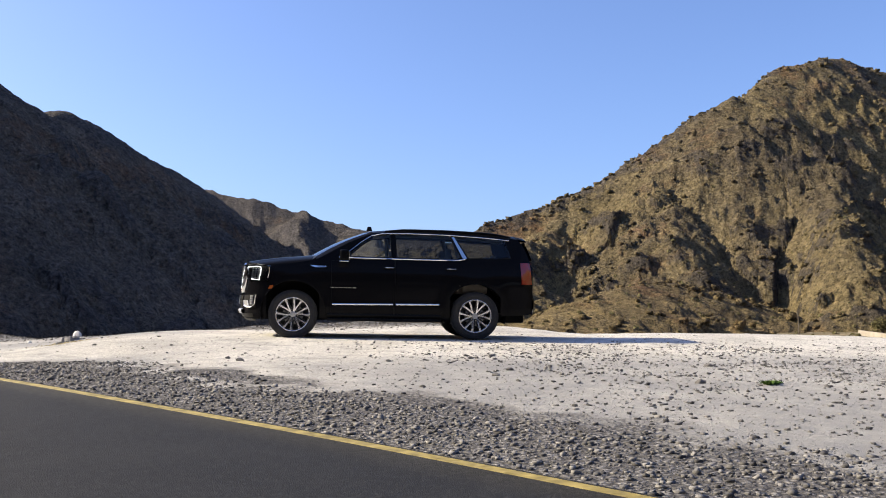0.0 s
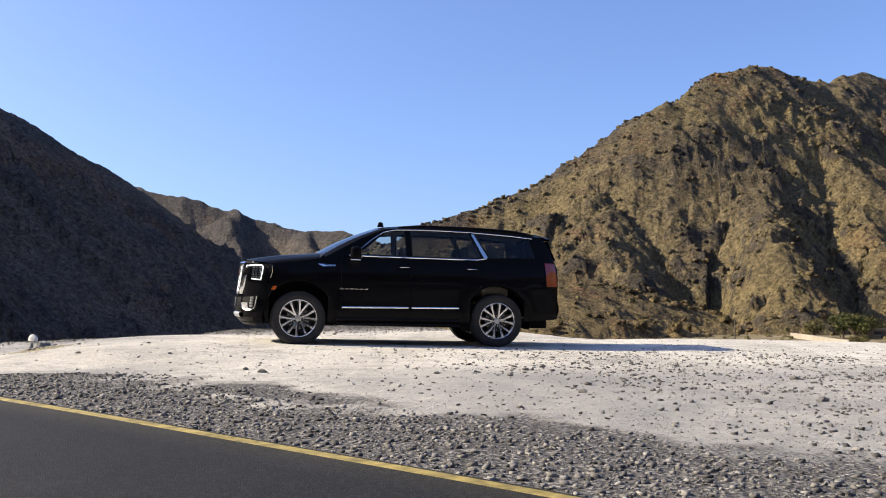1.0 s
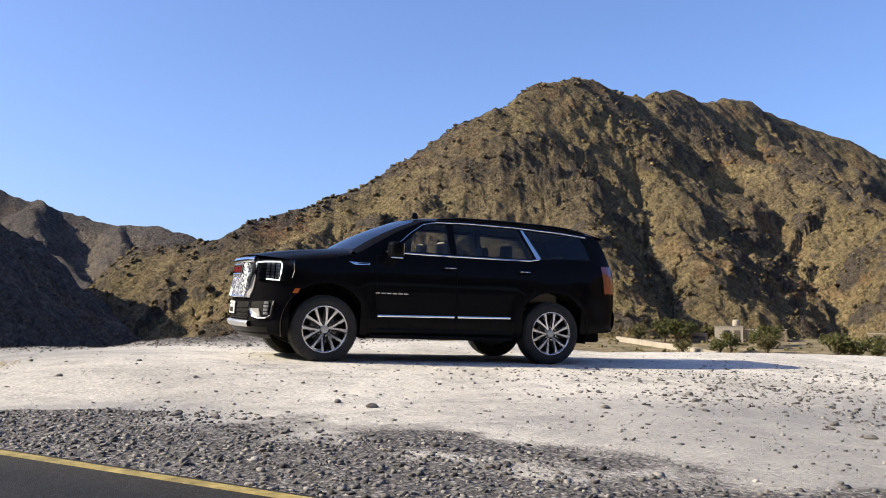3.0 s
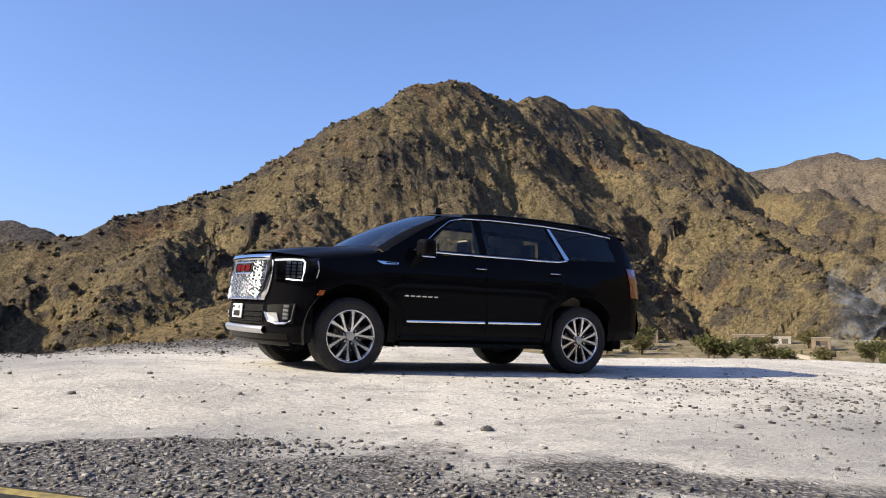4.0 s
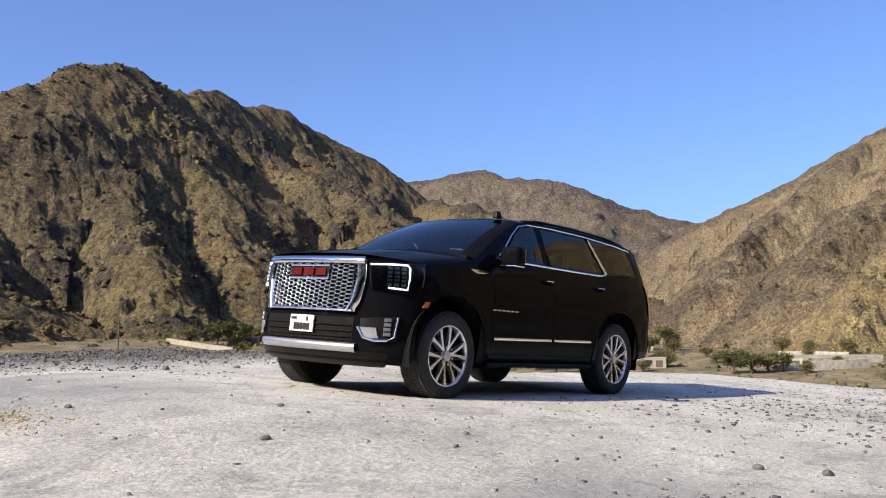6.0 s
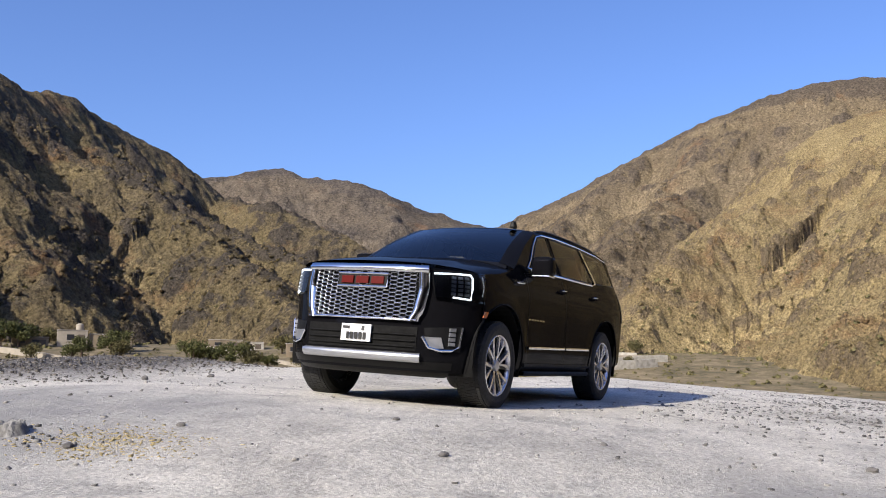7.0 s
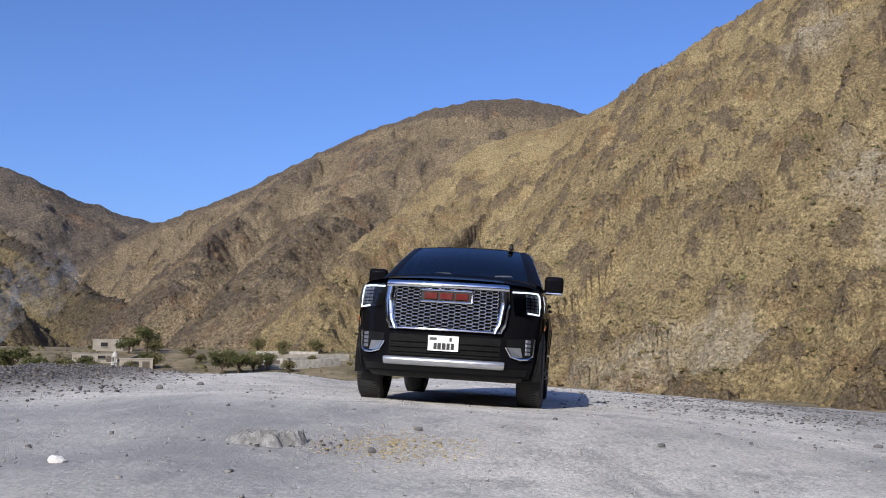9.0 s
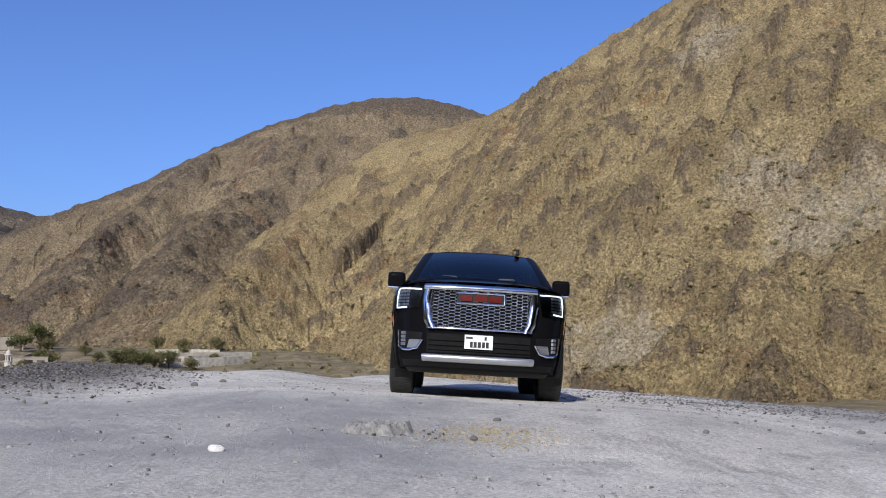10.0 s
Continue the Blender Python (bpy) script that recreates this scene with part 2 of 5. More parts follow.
def edge_distance(x, y):
    """Metres from the road's painted edge, negative on the road."""
    shape, x, y = np.shape(x), np.ravel(x), np.ravel(y)
    out = np.empty(len(x))
    for i in range(0, len(x), 20000):
        dx, dy = x[i : i + 20000, None] - CURVE[:, 0], y[i : i + 20000, None] - CURVE[:, 1]
        k = np.argmin(dx * dx + dy * dy, 1)
        r = np.arange(len(k))
        side = CURVE_DIR[k, 1] * dx[r, k] - CURVE_DIR[k, 0] * dy[r, k]
        out[i : i + 20000] = side
    return out.reshape(shape)


CAR_TILT = (2.87, 0.857)


def berm_at(x, y):
    """Heaped gravel behind the car."""
    a = np.exp(-(((y - 5.6 - 0.05 * x) / 1.5) ** 2) - ((x + 0.5) / 3.2) ** 4)
    b = 0.45 * np.exp(-(((y - 5.8) / 1.3) ** 2) - ((x + 6.0) / 3.0) ** 4)
    b = np.maximum(b, 1.5 * np.exp(-(((y - 8.2) / 1.1) ** 2) - ((x + 10.0) / 1.8) ** 2))
    return np.maximum(a, b)


def tongue_at(x, y):
    """A tongue of gravel that runs from the road's edge over the dirt."""
    return np.exp(-(((x + 4.35) / 0.62) ** 4) - (((y + 4.3 + 0.3 * (x + 4.35)) / 0.22) ** 2))


def hump_at(x, y):
    """A smooth pale hump of dirt beyond the car."""
    return np.exp(-(((x - 2.3) / 1.5) ** 2) - (((y - 3.1) / 0.85) ** 2))


def plateau(x, y):
    xc, yc = np.clip(x, -16, 12), np.clip(y, -24, 30)
    yy = np.where(yc < 0.5, yc, 0.5 + 2.2 * np.tanh((yc - 0.5) / 2.2))
    base = -0.0578 + 0.01325 * xc + 0.0584 * yy - 0.0021 * xc**2 - 0.00024 * yy**2 + 0.001 * xc * yy
    car = -0.015 * x + 0.05 * y - 0.025
    near = step(4.2, 1.2, np.hypot(np.maximum(np.abs(x) - 2.2, 0), np.maximum(np.abs(y) - 0.9, 0) * 1.3))
    z = base * (1 - near) + car * near
    z = z + 0.22 * berm_at(x, y) * (1 - near) + 0.12 * hump_at(x, y) - 0.26 * step(3.0, 6.0, x + 0.4 * (y - 3)) * step(1.5, 4.0, y)
    z = z - 0.02 * np.maximum(y - 9, 0) ** 1.5
    return z


def ground_height(x, y, rough=True):
    x, y = np.asarray(x, float), np.asarray(y, float)
    z = plateau(x, y)
    if rough:
        off = step(0.0, 0.6, edge_distance(x, y))
        near = step(1.5, 3.0, np.hypot(np.maximum(np.abs(x) - 2.3, 0), np.maximum(np.abs(y) - 1.0, 0)))
        z = z + off * near * (0.035 * fbm(x * 0.5, y * 0.5, 4, 11) + 0.012 * fbm(x * 3, y * 3, 3, 12)) + 0.05 * berm_at(x, y) * fbm(x * 2.2, y * 2.2, 4, 13)
    # the shelf ends behind and beside the car and falls to the valley
    far = np.maximum(step(9.0, 26.0, y - 0.15 * x), step(11.5, 34.0, x + 0.25 * y))
    side = step(-4, 8, edge_distance(x, y)) if rough else 1.0
    away = np.hypot(x + 5, y + 6)
    floor = -3.6 + 4.6 * step(95, 165, away) * step(0, 40, x) - 0.35 * fbm(x * 0.03, y * 0.03, 3, 14)
    return z * (1 - far * side) + floor * far * side


def polar_grid(az0, az1, columns, radii, centre):
    az = np.radians(np.linspace(az0, az1, columns))
    r, a = np.meshgrid(radii, az, indexing="ij")
    x, y = centre[0] - r * np.sin(a), centre[1] + r * np.cos(a)
    i = np.arange(len(radii) - 1)[:, None] * columns + np.arange(columns - 1)
    faces = np.stack([i, i + 1, i + 1 + columns, i + columns], -1).reshape(-1, 4)
    return x.ravel(), y.ravel(), faces[:, ::-1]


def build_ground():
    columns = 900
    radii = np.r_[np.linspace(0.02, 24, 220), np.geomspace(24.5, 4200, 90)]
    x, y, faces = polar_grid(-180, 180, columns, radii, (0.0, 0.0))
    z = ground_height(x, y)
    ob = mesh_from("ground", np.stack([x, y, z], 1), faces, M_ground)
    d = edge_distance(x, y)
    for key, value in (("edge", d / 3.0 + 1.3 * step(-4.4, -2.8, y) - tongue_at(x, y)), ("berm", np.clip(berm_at(x, y) * 1.6 - 0.25 - 1.2 * hump_at(x, y), 0, 1)), ("worn", np.minimum(1.0, step(-1.4, 0.8, y) * step(-2.6, -4.4, x) * (0.5 + 0.5 * step(-8.0, -6.0, x)) + step(-3.5, 1.0, x) * step(-3.5, -6.0, y) + 0.8 * step(-3.1, -4.1, y) * step(-2.2, -3.8, x))), ("valley", np.maximum(step(13, 22, y), step(14, 24, x)))):
        at = ob.data.attributes.new(key, "FLOAT", "POINT")
        at.data.foreach_set("value", value.astype(np.float32))
    tagged(ob, "pale trodden dirt shelf with gravel above a valley", "ground", kind="structure")


def ribbon(name, d0, d1, lift, material, label, category):
    across = np.linspace(d0, d1, max(2, int(abs(d1 - d0) / 0.5) + 1))
    nrm = np.stack([CURVE_DIR[:, 1], -CURVE_DIR[:, 0]], 1)
    xy = CURVE[:, None, :] + across[None, :, None] * nrm[:, None, :]
    z = plateau(xy[..., 0], xy[..., 1]) + lift
    v = np.concatenate([xy, z[..., None]], -1)
    n, k = len(CURVE), len(across)
    i = np.arange(n - 1)[:, None] * k + np.arange(k - 1)
    faces = np.stack([i, i + 1, i + 1 + k, i + k], -1).reshape(-1, 4)
    low = v.copy()
    low[..., 2] -= 0.06
    verts = np.concatenate([v.reshape(-1, 3), low.reshape(-1, 3)])
    m = n * k
    rim = []
    for e in (0, k - 1):
        j = np.arange(n - 1) * k + e
        rim.append(np.stack([j, j + k, j + k + m, j + m], -1))
    ob = mesh_from(name, verts, np.concatenate([faces, *rim]), material, smooth=False)
    return tagged(ob, label, category, kind="structure")


build_ground()
ribbon("road", -7.4, -0.04, 0.03, M_asphalt, "dark worn asphalt road beside the gravel shelf", "road")
ribbon("road_marking", -0.17, -0.09, 0.036, M_line, "worn yellow edge line painted on the asphalt", "road marking")


# ---------------------------------------------------------------- mountains
MAIN_CREST = [(16, 224, 22), (32, 215, 24), (39, 216, 29), (53, 217, 33), (69, 218, 40), (82, 219, 49), (100, 218, 61), (108, 219, 63), (123, 230, 74), (135, 234, 78.5), (149, 241, 80.5), (159, 246, 80.5), (174, 252, 80), (190, 262, 88.5), (211, 267, 85), (231, 276, 93.5), (242, 278, 89), (264, 274, 84), (284, 265, 74), (294, 261, 68)]
MAIN_SPURS_A = [[(281, 240, 59), (282, 223, 56), (275, 199, 46), (269, 171, 37), (258, 150, 28), (251, 133, 20), (242, 116, 13), (235, 107, 8)], [(108, 219, 63), (110, 209, 54), (110, 200, 47), (109, 187, 38), (106, 173, 30), (100, 157, 21), (92, 138, 12)], [(82, 219, 49), (81, 205, 40), (77, 188, 30), (70, 173, 20), (63, 159, 12)]]
MAIN_SPURS_B = [[(174, 252, 80), (180, 238, 71), (187, 219, 58), (190, 197, 48), (188, 175, 37), (182, 154, 27), (169, 131, 14), (156, 115, 6)], [(149, 241, 79), (146, 225, 65), (143, 205, 51), (139, 187, 39), (133, 167, 27), (122, 144, 14)], [(53, 217, 33), (49, 198, 23), (41, 176, 13), (32, 156, 6)], [(231, 276, 91), (227, 250, 70), (225, 218, 53), (220, 187, 40), (214, 162, 29), (203, 136, 17)]]
KNOLL_CREST = [(27, 124, -1), (30, 125, 1), (37, 134, 4), (46, 141, 8), (57, 150, 10), (68, 156, 10), (83, 158, 6)]
KNOLL_SPURS = []
WEST_CREST = [(-107, 115, 50), (-93, 137, 57), (-77, 157, 55), (-63, 173, 48), (-58, 179, 45), (-54, 183, 46), (-50, 189, 45), (-42, 198, 40), (-36, 205, 38), (-28, 216, 34), (-21, 221, 27), (-14, 227, 23), (-3, 232, 15), (6, 232, 6)]
WEST_SPURS = [[(-58, 179, 45), (-53, 144, 27), (-48, 114, 13)], [(-42, 198, 40), (-40, 168, 21), (-40, 137, 9)]]
NORTH_CREST = [(-111, 412, 79), (-67, 401, 68), (-49, 393, 62), (-38, 384, 60), (-13, 376, 52), (9, 365, 45), (19, 355, 41), (32, 344, 41), (45, 332, 35), (55, 321, 26), (65, 308, 16)]
NORTH_SPURS = [[(-13, 376, 52), (-4, 336, 34), (5, 296, 21), (11, 265, 13)], [(19, 355, 41), (24, 315, 27), (26, 274, 14)]]
FAR_CREST = [(360, 428, 84), (383, 394, 91), (410, 366, 97), (420, 354, 98), (430, 341, 105), (438, 330, 105), (435, 318, 97), (440, 303, 97), (440, 275, 92), (446, 265, 86), (464, 254, 81), (472, 239, 76), (481, 220, 70), (493, 192, 61)]
FAR_SPURS = [[(430, 341, 105), (391, 294, 76), (351, 247, 49)], [(440, 275, 92), (396, 232, 64), (355, 203, 42)]]
EAST_CREST = [(330, 165, 40), (336, 151, 50), (344, 133, 57), (350, 114, 68), (354, 94, 78), (356, 74, 88), (357, 57, 94), (359, 32, 101), (359, 7, 100), (354, -12, 91), (348, -27, 80)]
EAST_SPURS = [[(357, 57, 94), (318, 60, 65), (281, 66, 48), (239, 67, 32), (203, 65, 20)], [(354, 94, 78), (313, 100, 56), (270, 101, 36), (230, 95, 22)]]
SOUTH_CREST = [(254, 18, 60), (245, -8, 64), (238, -21, 70), (231, -33, 76), (223, -42, 81), (216, -53, 86), (199, -75, 95), (182, -89, 96), (154, -110, 79), (114, -127, 48)]
SOUTH_SPURS = [[(244, -9, 64), (223, 12, 46), (201, 28, 30), (174, 38, 18), (147, 40, 7)], [(223, -42, 81), (190, -30, 52), (161, -19, 31), (131, -12, 14), (107, -8, 2)], [(199, -75, 95), (153, -56, 50), (121, -41, 24), (95, -30, 7), (81, -26, 0)]]


def stones(name, places, sizes, material, seed, label, squash=0.62):
    """Many angular stones joined into one mesh, each sunk a little into what it lies on."""
    rng = np.random.default_rng(seed)
    n = len(places)
    cube = np.array([(a, b, c) for c in (-1, 1) for b in (-1, 1) for a in (-1, 1)], float) * 0.5
    v = cube[None] * rng.uniform(0.55, 1.25, (n, 8, 3)) * np.array([1.0, 1.0, squash]) * rng.uniform(0.6, 1.3, (n, 1, 3))
    a, t = rng.uniform(0, 6.28, n), rng.normal(0, 0.3, n)
    ct, st = np.cos(t)[:, None], np.sin(t)[:, None]
    v = np.stack([v[..., 0] * ct - v[..., 2] * st, v[..., 1], v[..., 0] * st + v[..., 2] * ct], -1)
    ca, sa = np.cos(a)[:, None], np.sin(a)[:, None]
    v = np.stack([v[..., 0] * ca - v[..., 1] * sa, v[..., 0] * sa + v[..., 1] * ca, v[..., 2]], -1)
    v = v * np.asarray(sizes)[:, None, None] + places[:, None]
    v[..., 2] += (np.asarray(sizes) * squash * 0.22)[:, None]
    quads = np.array([(0, 2, 3, 1), (4, 5, 7, 6), (0, 1, 5, 4), (2, 6, 7, 3), (0, 4, 6, 2), (1, 3, 7, 5)])
    faces = (np.arange(n)[:, None, None] * 8 + quads[None]).reshape(-1, 4)
    ob = mesh_from(name, v.reshape(-1, 3), faces, material, smooth=False)
    return tagged(ob, label, "stones", kind="stuff")


def rounded(line, times):
    """Cuts the corners of a line of points, keeping its ends."""
    p = np.array(line, float)
    for _ in range(times):
        q, r = 0.75 * p[:-1] + 0.25 * p[1:], 0.25 * p[:-1] + 0.75 * p[1:]
        p = np.concatenate([p[:1], np.stack([q, r], 1).reshape(-1, 3), p[-1:]])
    return p


def blurred(z, k):
    """A box blur over a grid, twice."""
    for _ in range(2):
        for axis in (0, 1):
            pad = [(k + 1, k) if a == axis else (0, 0) for a in (0, 1)]
            c = np.cumsum(np.pad(z, pad, "edge"), axis)
            z = (np.take(c, np.arange(2 * k + 1, c.shape[axis]), axis) - np.take(c, np.arange(0, c.shape[axis] - 2 * k - 1), axis)) / (2 * k + 1)
    return z


def mountain(name, label, crest, spurs, slope, material, az, radii, columns, seed, grain=1.0, lumps=1.0, boulders=0, scars=(), skew=0.5, spur_slope=None, foot=None, rocks=1.2):
    """A mountain that falls away from its crest and spurs, cut by gullies that run down its sides, with crags between them."""
    x, y, faces = polar_grid(az[0], az[1], columns, radii, (-5.0, -6.0))
    warp = 9 * grain
    wx, wy = x + warp * fbm(x / 40, y / 40, 3, seed + 50), y + warp * fbm(x / 40, y / 40, 3, seed + 60)
    best = np.full(len(x), -60.0)
    crest_gap, fall, along = np.full(len(x), 999.0), np.zeros(len(x)), np.zeros(len(x))
    for n, line in enumerate([crest, *spurs]):
        steep = slope if n == 0 else spur_slope or slope * 1.05
        p = rounded(line, 2 if n == 0 else 1)
        run = 300.0 * n
        for a, b in zip(p[:-1], p[1:]):
            d = b - a
            px, py = (x, y) if n == 0 else (wx, wy)
            t = np.clip(((px - a[0]) * d[0] + (py - a[1]) * d[1]) / (d[0] ** 2 + d[1] ** 2), 0, 1)
            gap = np.hypot(px - a[0] - t * d[0], py - a[1] - t * d[1])
            h = a[2] + t * d[2] - steep * (np.sqrt(gap**2 + 9.0) - 3.0)
            size = math.hypot(d[0], d[1])
            if n == 0:
                crest_gap = np.minimum(crest_gap, gap)
            win = h > best
            best, fall, along = np.where(win, h, best), np.where(win, gap, fall), np.where(win, run + t * size, along)
            run += size
    rim = np.clip((crest_gap - 3) / 14, 0.2, 1)
    down = np.clip(fall / 22, 0, 1)
    u = (along - skew * fall) / grain + 7 * fbm(x / 30, y / 30, 3, seed + 95)
    gully = ridged(u / 27, fall / (95 * grain), 3, seed + 90)
    runnel = ridged(u / 9 + 0.02 * fall, fall / (40 * grain), 3, seed + 97)
    out = best + lumps * rim * (
        8.0 * (gully - 0.5) * down
        + 3.2 * (runnel - 0.5) * (0.35 + 0.65 * down)
        + 5.0 * (ridged(x / (46 * grain), y / (46 * grain), 4, seed) - 0.55) * down
        + 3.0 * (ridged(wx / (15 * grain), wy / (15 * grain), 4, seed + 7) - 0.5)
        + 1.2 * fbm(x / (6 * grain), y / (6 * grain), 4, seed + 20, 0.6)
    )
    out += lumps * rim * (1.9 * (ridged(x / (5.5 * grain), y / (5.5 * grain), 3, seed + 31) - 0.5) + 0.8 * (ridged(x / (2.3 * grain), y / (2.3 * grain), 2, seed + 41) - 0.5))
    out += 2.4 * grain * (1 - rim) * (ridged(x / (11 * grain), y / (11 * grain), 3, seed + 33) - 0.5)
    if foot:
        # the foot stays behind the village, which lies on the valley floor
        away = np.hypot(x + 5, y + 6) + 12 * fbm(x / 26, y / 26, 3, seed + 66)
        turn = np.degrees(np.arctan2(x + 5, y + 6))
        zone = step(foot[0] - 3, foot[0] + 2, turn) * step(foot[1] + 14, foot[1] - 3, turn)
        out = np.minimum(out, -5 + 6.5 * step(112, 150, away) + 0.12 * np.maximum(away - 135, 0) + 0.4 * np.maximum(away - 156, 0) + 0.95 * np.maximum(away - 184, 0) + 220 * (1 - zone) + 0.5 * ridged(x / 4, y / 4, 3, seed + 67))
    # how craggy and how washed out the land is, from its own shape
    land = out.reshape(len(radii), columns)
    proud = land - blurred(land, 6)
    hollow = blurred(land, 14) - blurred(land, 3)
    lie = np.hypot(np.gradient(land, radii, axis=0), np.gradient(land, axis=1) / (radii[:, None] * math.radians(abs(az[1] - az[0])) / columns))
    crag = np.clip(0.18 + 0.30 * proud / grain + 0.30 * (lie - 1.0) + 0.45 * fbm(x / (19 * grain), y / (19 * grain), 4, seed + 77, 0.65).reshape(land.shape), 0, 1).ravel()
    wash = np.clip(0.35 * hollow / grain + 0.1, 0, 1).ravel()
    verts = np.stack([x, y, out], 1)
    keep = (out[faces] > -9).any(1)
    used = np.unique(faces[keep])
    remap = np.full(len(x), -1)
    remap[used] = np.arange(len(used))
    ob = mesh_from(name, verts[used], remap[faces[keep]], material)
    values = {"crag": crag[used], "wash": wash[used]}
    if scars:
        jag = 1 + 0.8 * fbm(x[used] / 9, y[used] / 9, 4, seed + 80)
        values["scar"] = np.clip(sum(np.exp(-((np.hypot(x[used] - a, y[used] - b) * jag / r) ** 4)) for a, b, r in scars), 0, 1)
    for key, value in values.items():
        ob.data.attributes.new(key, "FLOAT", "POINT").data.foreach_set("value", value.astype(np.float32))
    if boulders:
        rng = np.random.default_rng(seed)
        good = used[(out[used] > -4) & (np.hypot(x[used] + 5, y[used] + 6) < 330)]
        good = good[rng.random(len(good)) < np.clip(crag[good] * 1.4 - 0.2, 0.03, 1)]
        pick = rng.choice(good, boulders)
        stones("boulders_" + name, np.stack([x[pick], y[pick], out[pick]], 1), 0.15 + rocks * rng.random(boulders) ** 5, material, seed, "broken rocks strewn over the slope")
    return tagged(ob, label, "mountain", kind="structure")


SCARS = [(98, -13, 8), (103, -17, 5), (118, -42, 7), (104, -45, 6), (160, -48, 6)]  # pale washed-out patches: x, y, radius
mountain("mountain_main", "sunlit brown rocky mountain with dry grass and dark gullies", MAIN_CREST, MAIN_SPURS_A + MAIN_SPURS_B, 1.02, M_main, (8, -72), np.r_[np.linspace(60, 420, 360), np.linspace(425, 520, 15)], 760, 3, 1.0, 1.0, 12000, skew=1.0, spur_slope=0.86, foot=(33, 80))
mountain("mountain_knoll", "low stony knoll with yellow dry grass", KNOLL_CREST, KNOLL_SPURS, 0.42, M_knoll, (-8, -40), np.linspace(95, 230, 110), 280, 21, 0.6, 0.4, 2500)
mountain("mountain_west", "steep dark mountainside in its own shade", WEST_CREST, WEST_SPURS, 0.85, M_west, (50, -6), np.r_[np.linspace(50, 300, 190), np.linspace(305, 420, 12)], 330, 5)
mountain("mountain_north", "hazy brown mountain range across the valley, shade put into its colour", NORTH_CREST, NORTH_SPURS, 0.9, M_north, (22, -18), np.r_[np.linspace(120, 520, 170)], 260, 8, 1.2)
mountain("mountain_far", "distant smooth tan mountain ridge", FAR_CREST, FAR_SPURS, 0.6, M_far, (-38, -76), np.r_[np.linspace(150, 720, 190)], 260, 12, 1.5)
mountain("mountain_east", "tan gullied mountain behind the village", EAST_CREST, EAST_SPURS, 0.8, M_east, (-55, -104), np.r_[np.linspace(60, 470, 250)], 400, 15, 0.9, 1.1, 6000, foot=(45, 80), rocks=0.9)
mountain("mountain_south", "near sunlit ochre hillside with rubble and shrubs", SOUTH_CREST, SOUTH_SPURS, 0.86, M_south, (-64, -140), np.r_[np.linspace(40, 300, 350)], 680, 18, 0.8, 1.05, 26000, SCARS, foot=(50, 74.5), rocks=0.5)

# unseen hills added behind the road, to darken what the car's paint reflects
BEHIND_CREST = [(114, -127, 48), (70, -170, 60), (10, -150, 55), (-60, -130, 62), (-120, -90, 58), (-150, -20, 60), (-150, 50, 58), (-107, 115, 50)]
mountain("mountain_behind", "unseen brown hillside added across the road for reflections", BEHIND_CREST, [], 0.5, M_west, (52, 222), np.r_[np.linspace(45, 260, 60)], 160, 25)


# ---------------------------------------------------------------- car materials
def paint_material():
    n = Nodes("black_paint")
    n.set("Base Color", n.ramp(n.noise(700, 2), (0.35, (0.0035, 0.0035, 0.004)), (0.75, (0.009, 0.009, 0.011))))
    n.set("Roughness", 0.35).set("Specular IOR Level", 0.0).set("Coat Weight", 0.32).set("Coat IOR", 1.30)
    n.set("Coat Roughness", n.ramp(n.noise(9, 5), (0.3, 0.02), (0.75, 0.09)))
    return n.mat


def glass_material(name, tint, gloss=0.02, ior=1.52):
    """A thin pane: tinted see-through with a mirror-like face."""
    n = Nodes(name)
    t = n.tree
    t.nodes.remove(n.bsdf)
    see = t.nodes.new("ShaderNodeBsdfTransparent")
    see.inputs["Color"].default_value = (*tint, 1)
    shine = t.nodes.new("ShaderNodeBsdfGlossy")
    shine.inputs["Roughness"].default_value = gloss
    fres = t.nodes.new("ShaderNodeFresnel")
    fres.inputs["IOR"].default_value = ior
    both = t.nodes.new("ShaderNodeMixShader")
    t.links.new(fres.outputs[0], both.inputs[0])
    t.links.new(see.outputs[0], both.inputs[1])
    t.links.new(shine.outputs[0], both.inputs[2])
    t.links.new(both.outputs[0], t.nodes["Material Output"].inputs["Surface"])
    return n.mat


M_paint = paint_material()
M_trim = plain("black_plastic", (0.008, 0.008, 0.008), 0.45, relief=0.001, scale=20)
M_under = plain("underbody", (0.006, 0.006, 0.006), 0.8)
for m in (M_trim, M_under):
    m.node_tree.nodes["Principled BSDF"].inputs["Specular IOR Level"].default_value = 0.15
M_chrome = plain("chrome", (0.78, 0.79, 0.80), 0.10, 1.0, vary=0.03)
M_grille = plain("bright_grille", (0.48, 0.50, 0.53), 0.26, 0.95, vary=0.05)
M_satin = plain("satin_silver", (0.52, 0.53, 0.55), 0.36, 0.85, vary=0.06)
M_alloy = plain("polished_alloy", (0.76, 0.76, 0.78), 0.24, 0.9, vary=0.06, scale=14)
M_pocket = plain("dark_alloy", (0.022, 0.023, 0.026), 0.4, 0.4)
M_tyre = plain("tyre_rubber", (0.018, 0.018, 0.018), 0.75, vary=0.3, scale=14, relief=0.002)
M_disc = plain("brake_steel", (0.30, 0.30, 0.31), 0.4, 0.8)
M_glass = glass_material("clear_glass", (0.78, 0.82, 0.82))
M_privacy = glass_material("privacy_glass", (0.50, 0.53, 0.54))
M_screen = glass_material("windscreen_glass", (0.32, 0.38, 0.42), 0.02, 2.0)
M_lens = glass_material("lamp_glass", (0.75, 0.77, 0.80))
M_red = plain("red_lens", (0.20, 0.008, 0.006), 0.15, coat=1.0)
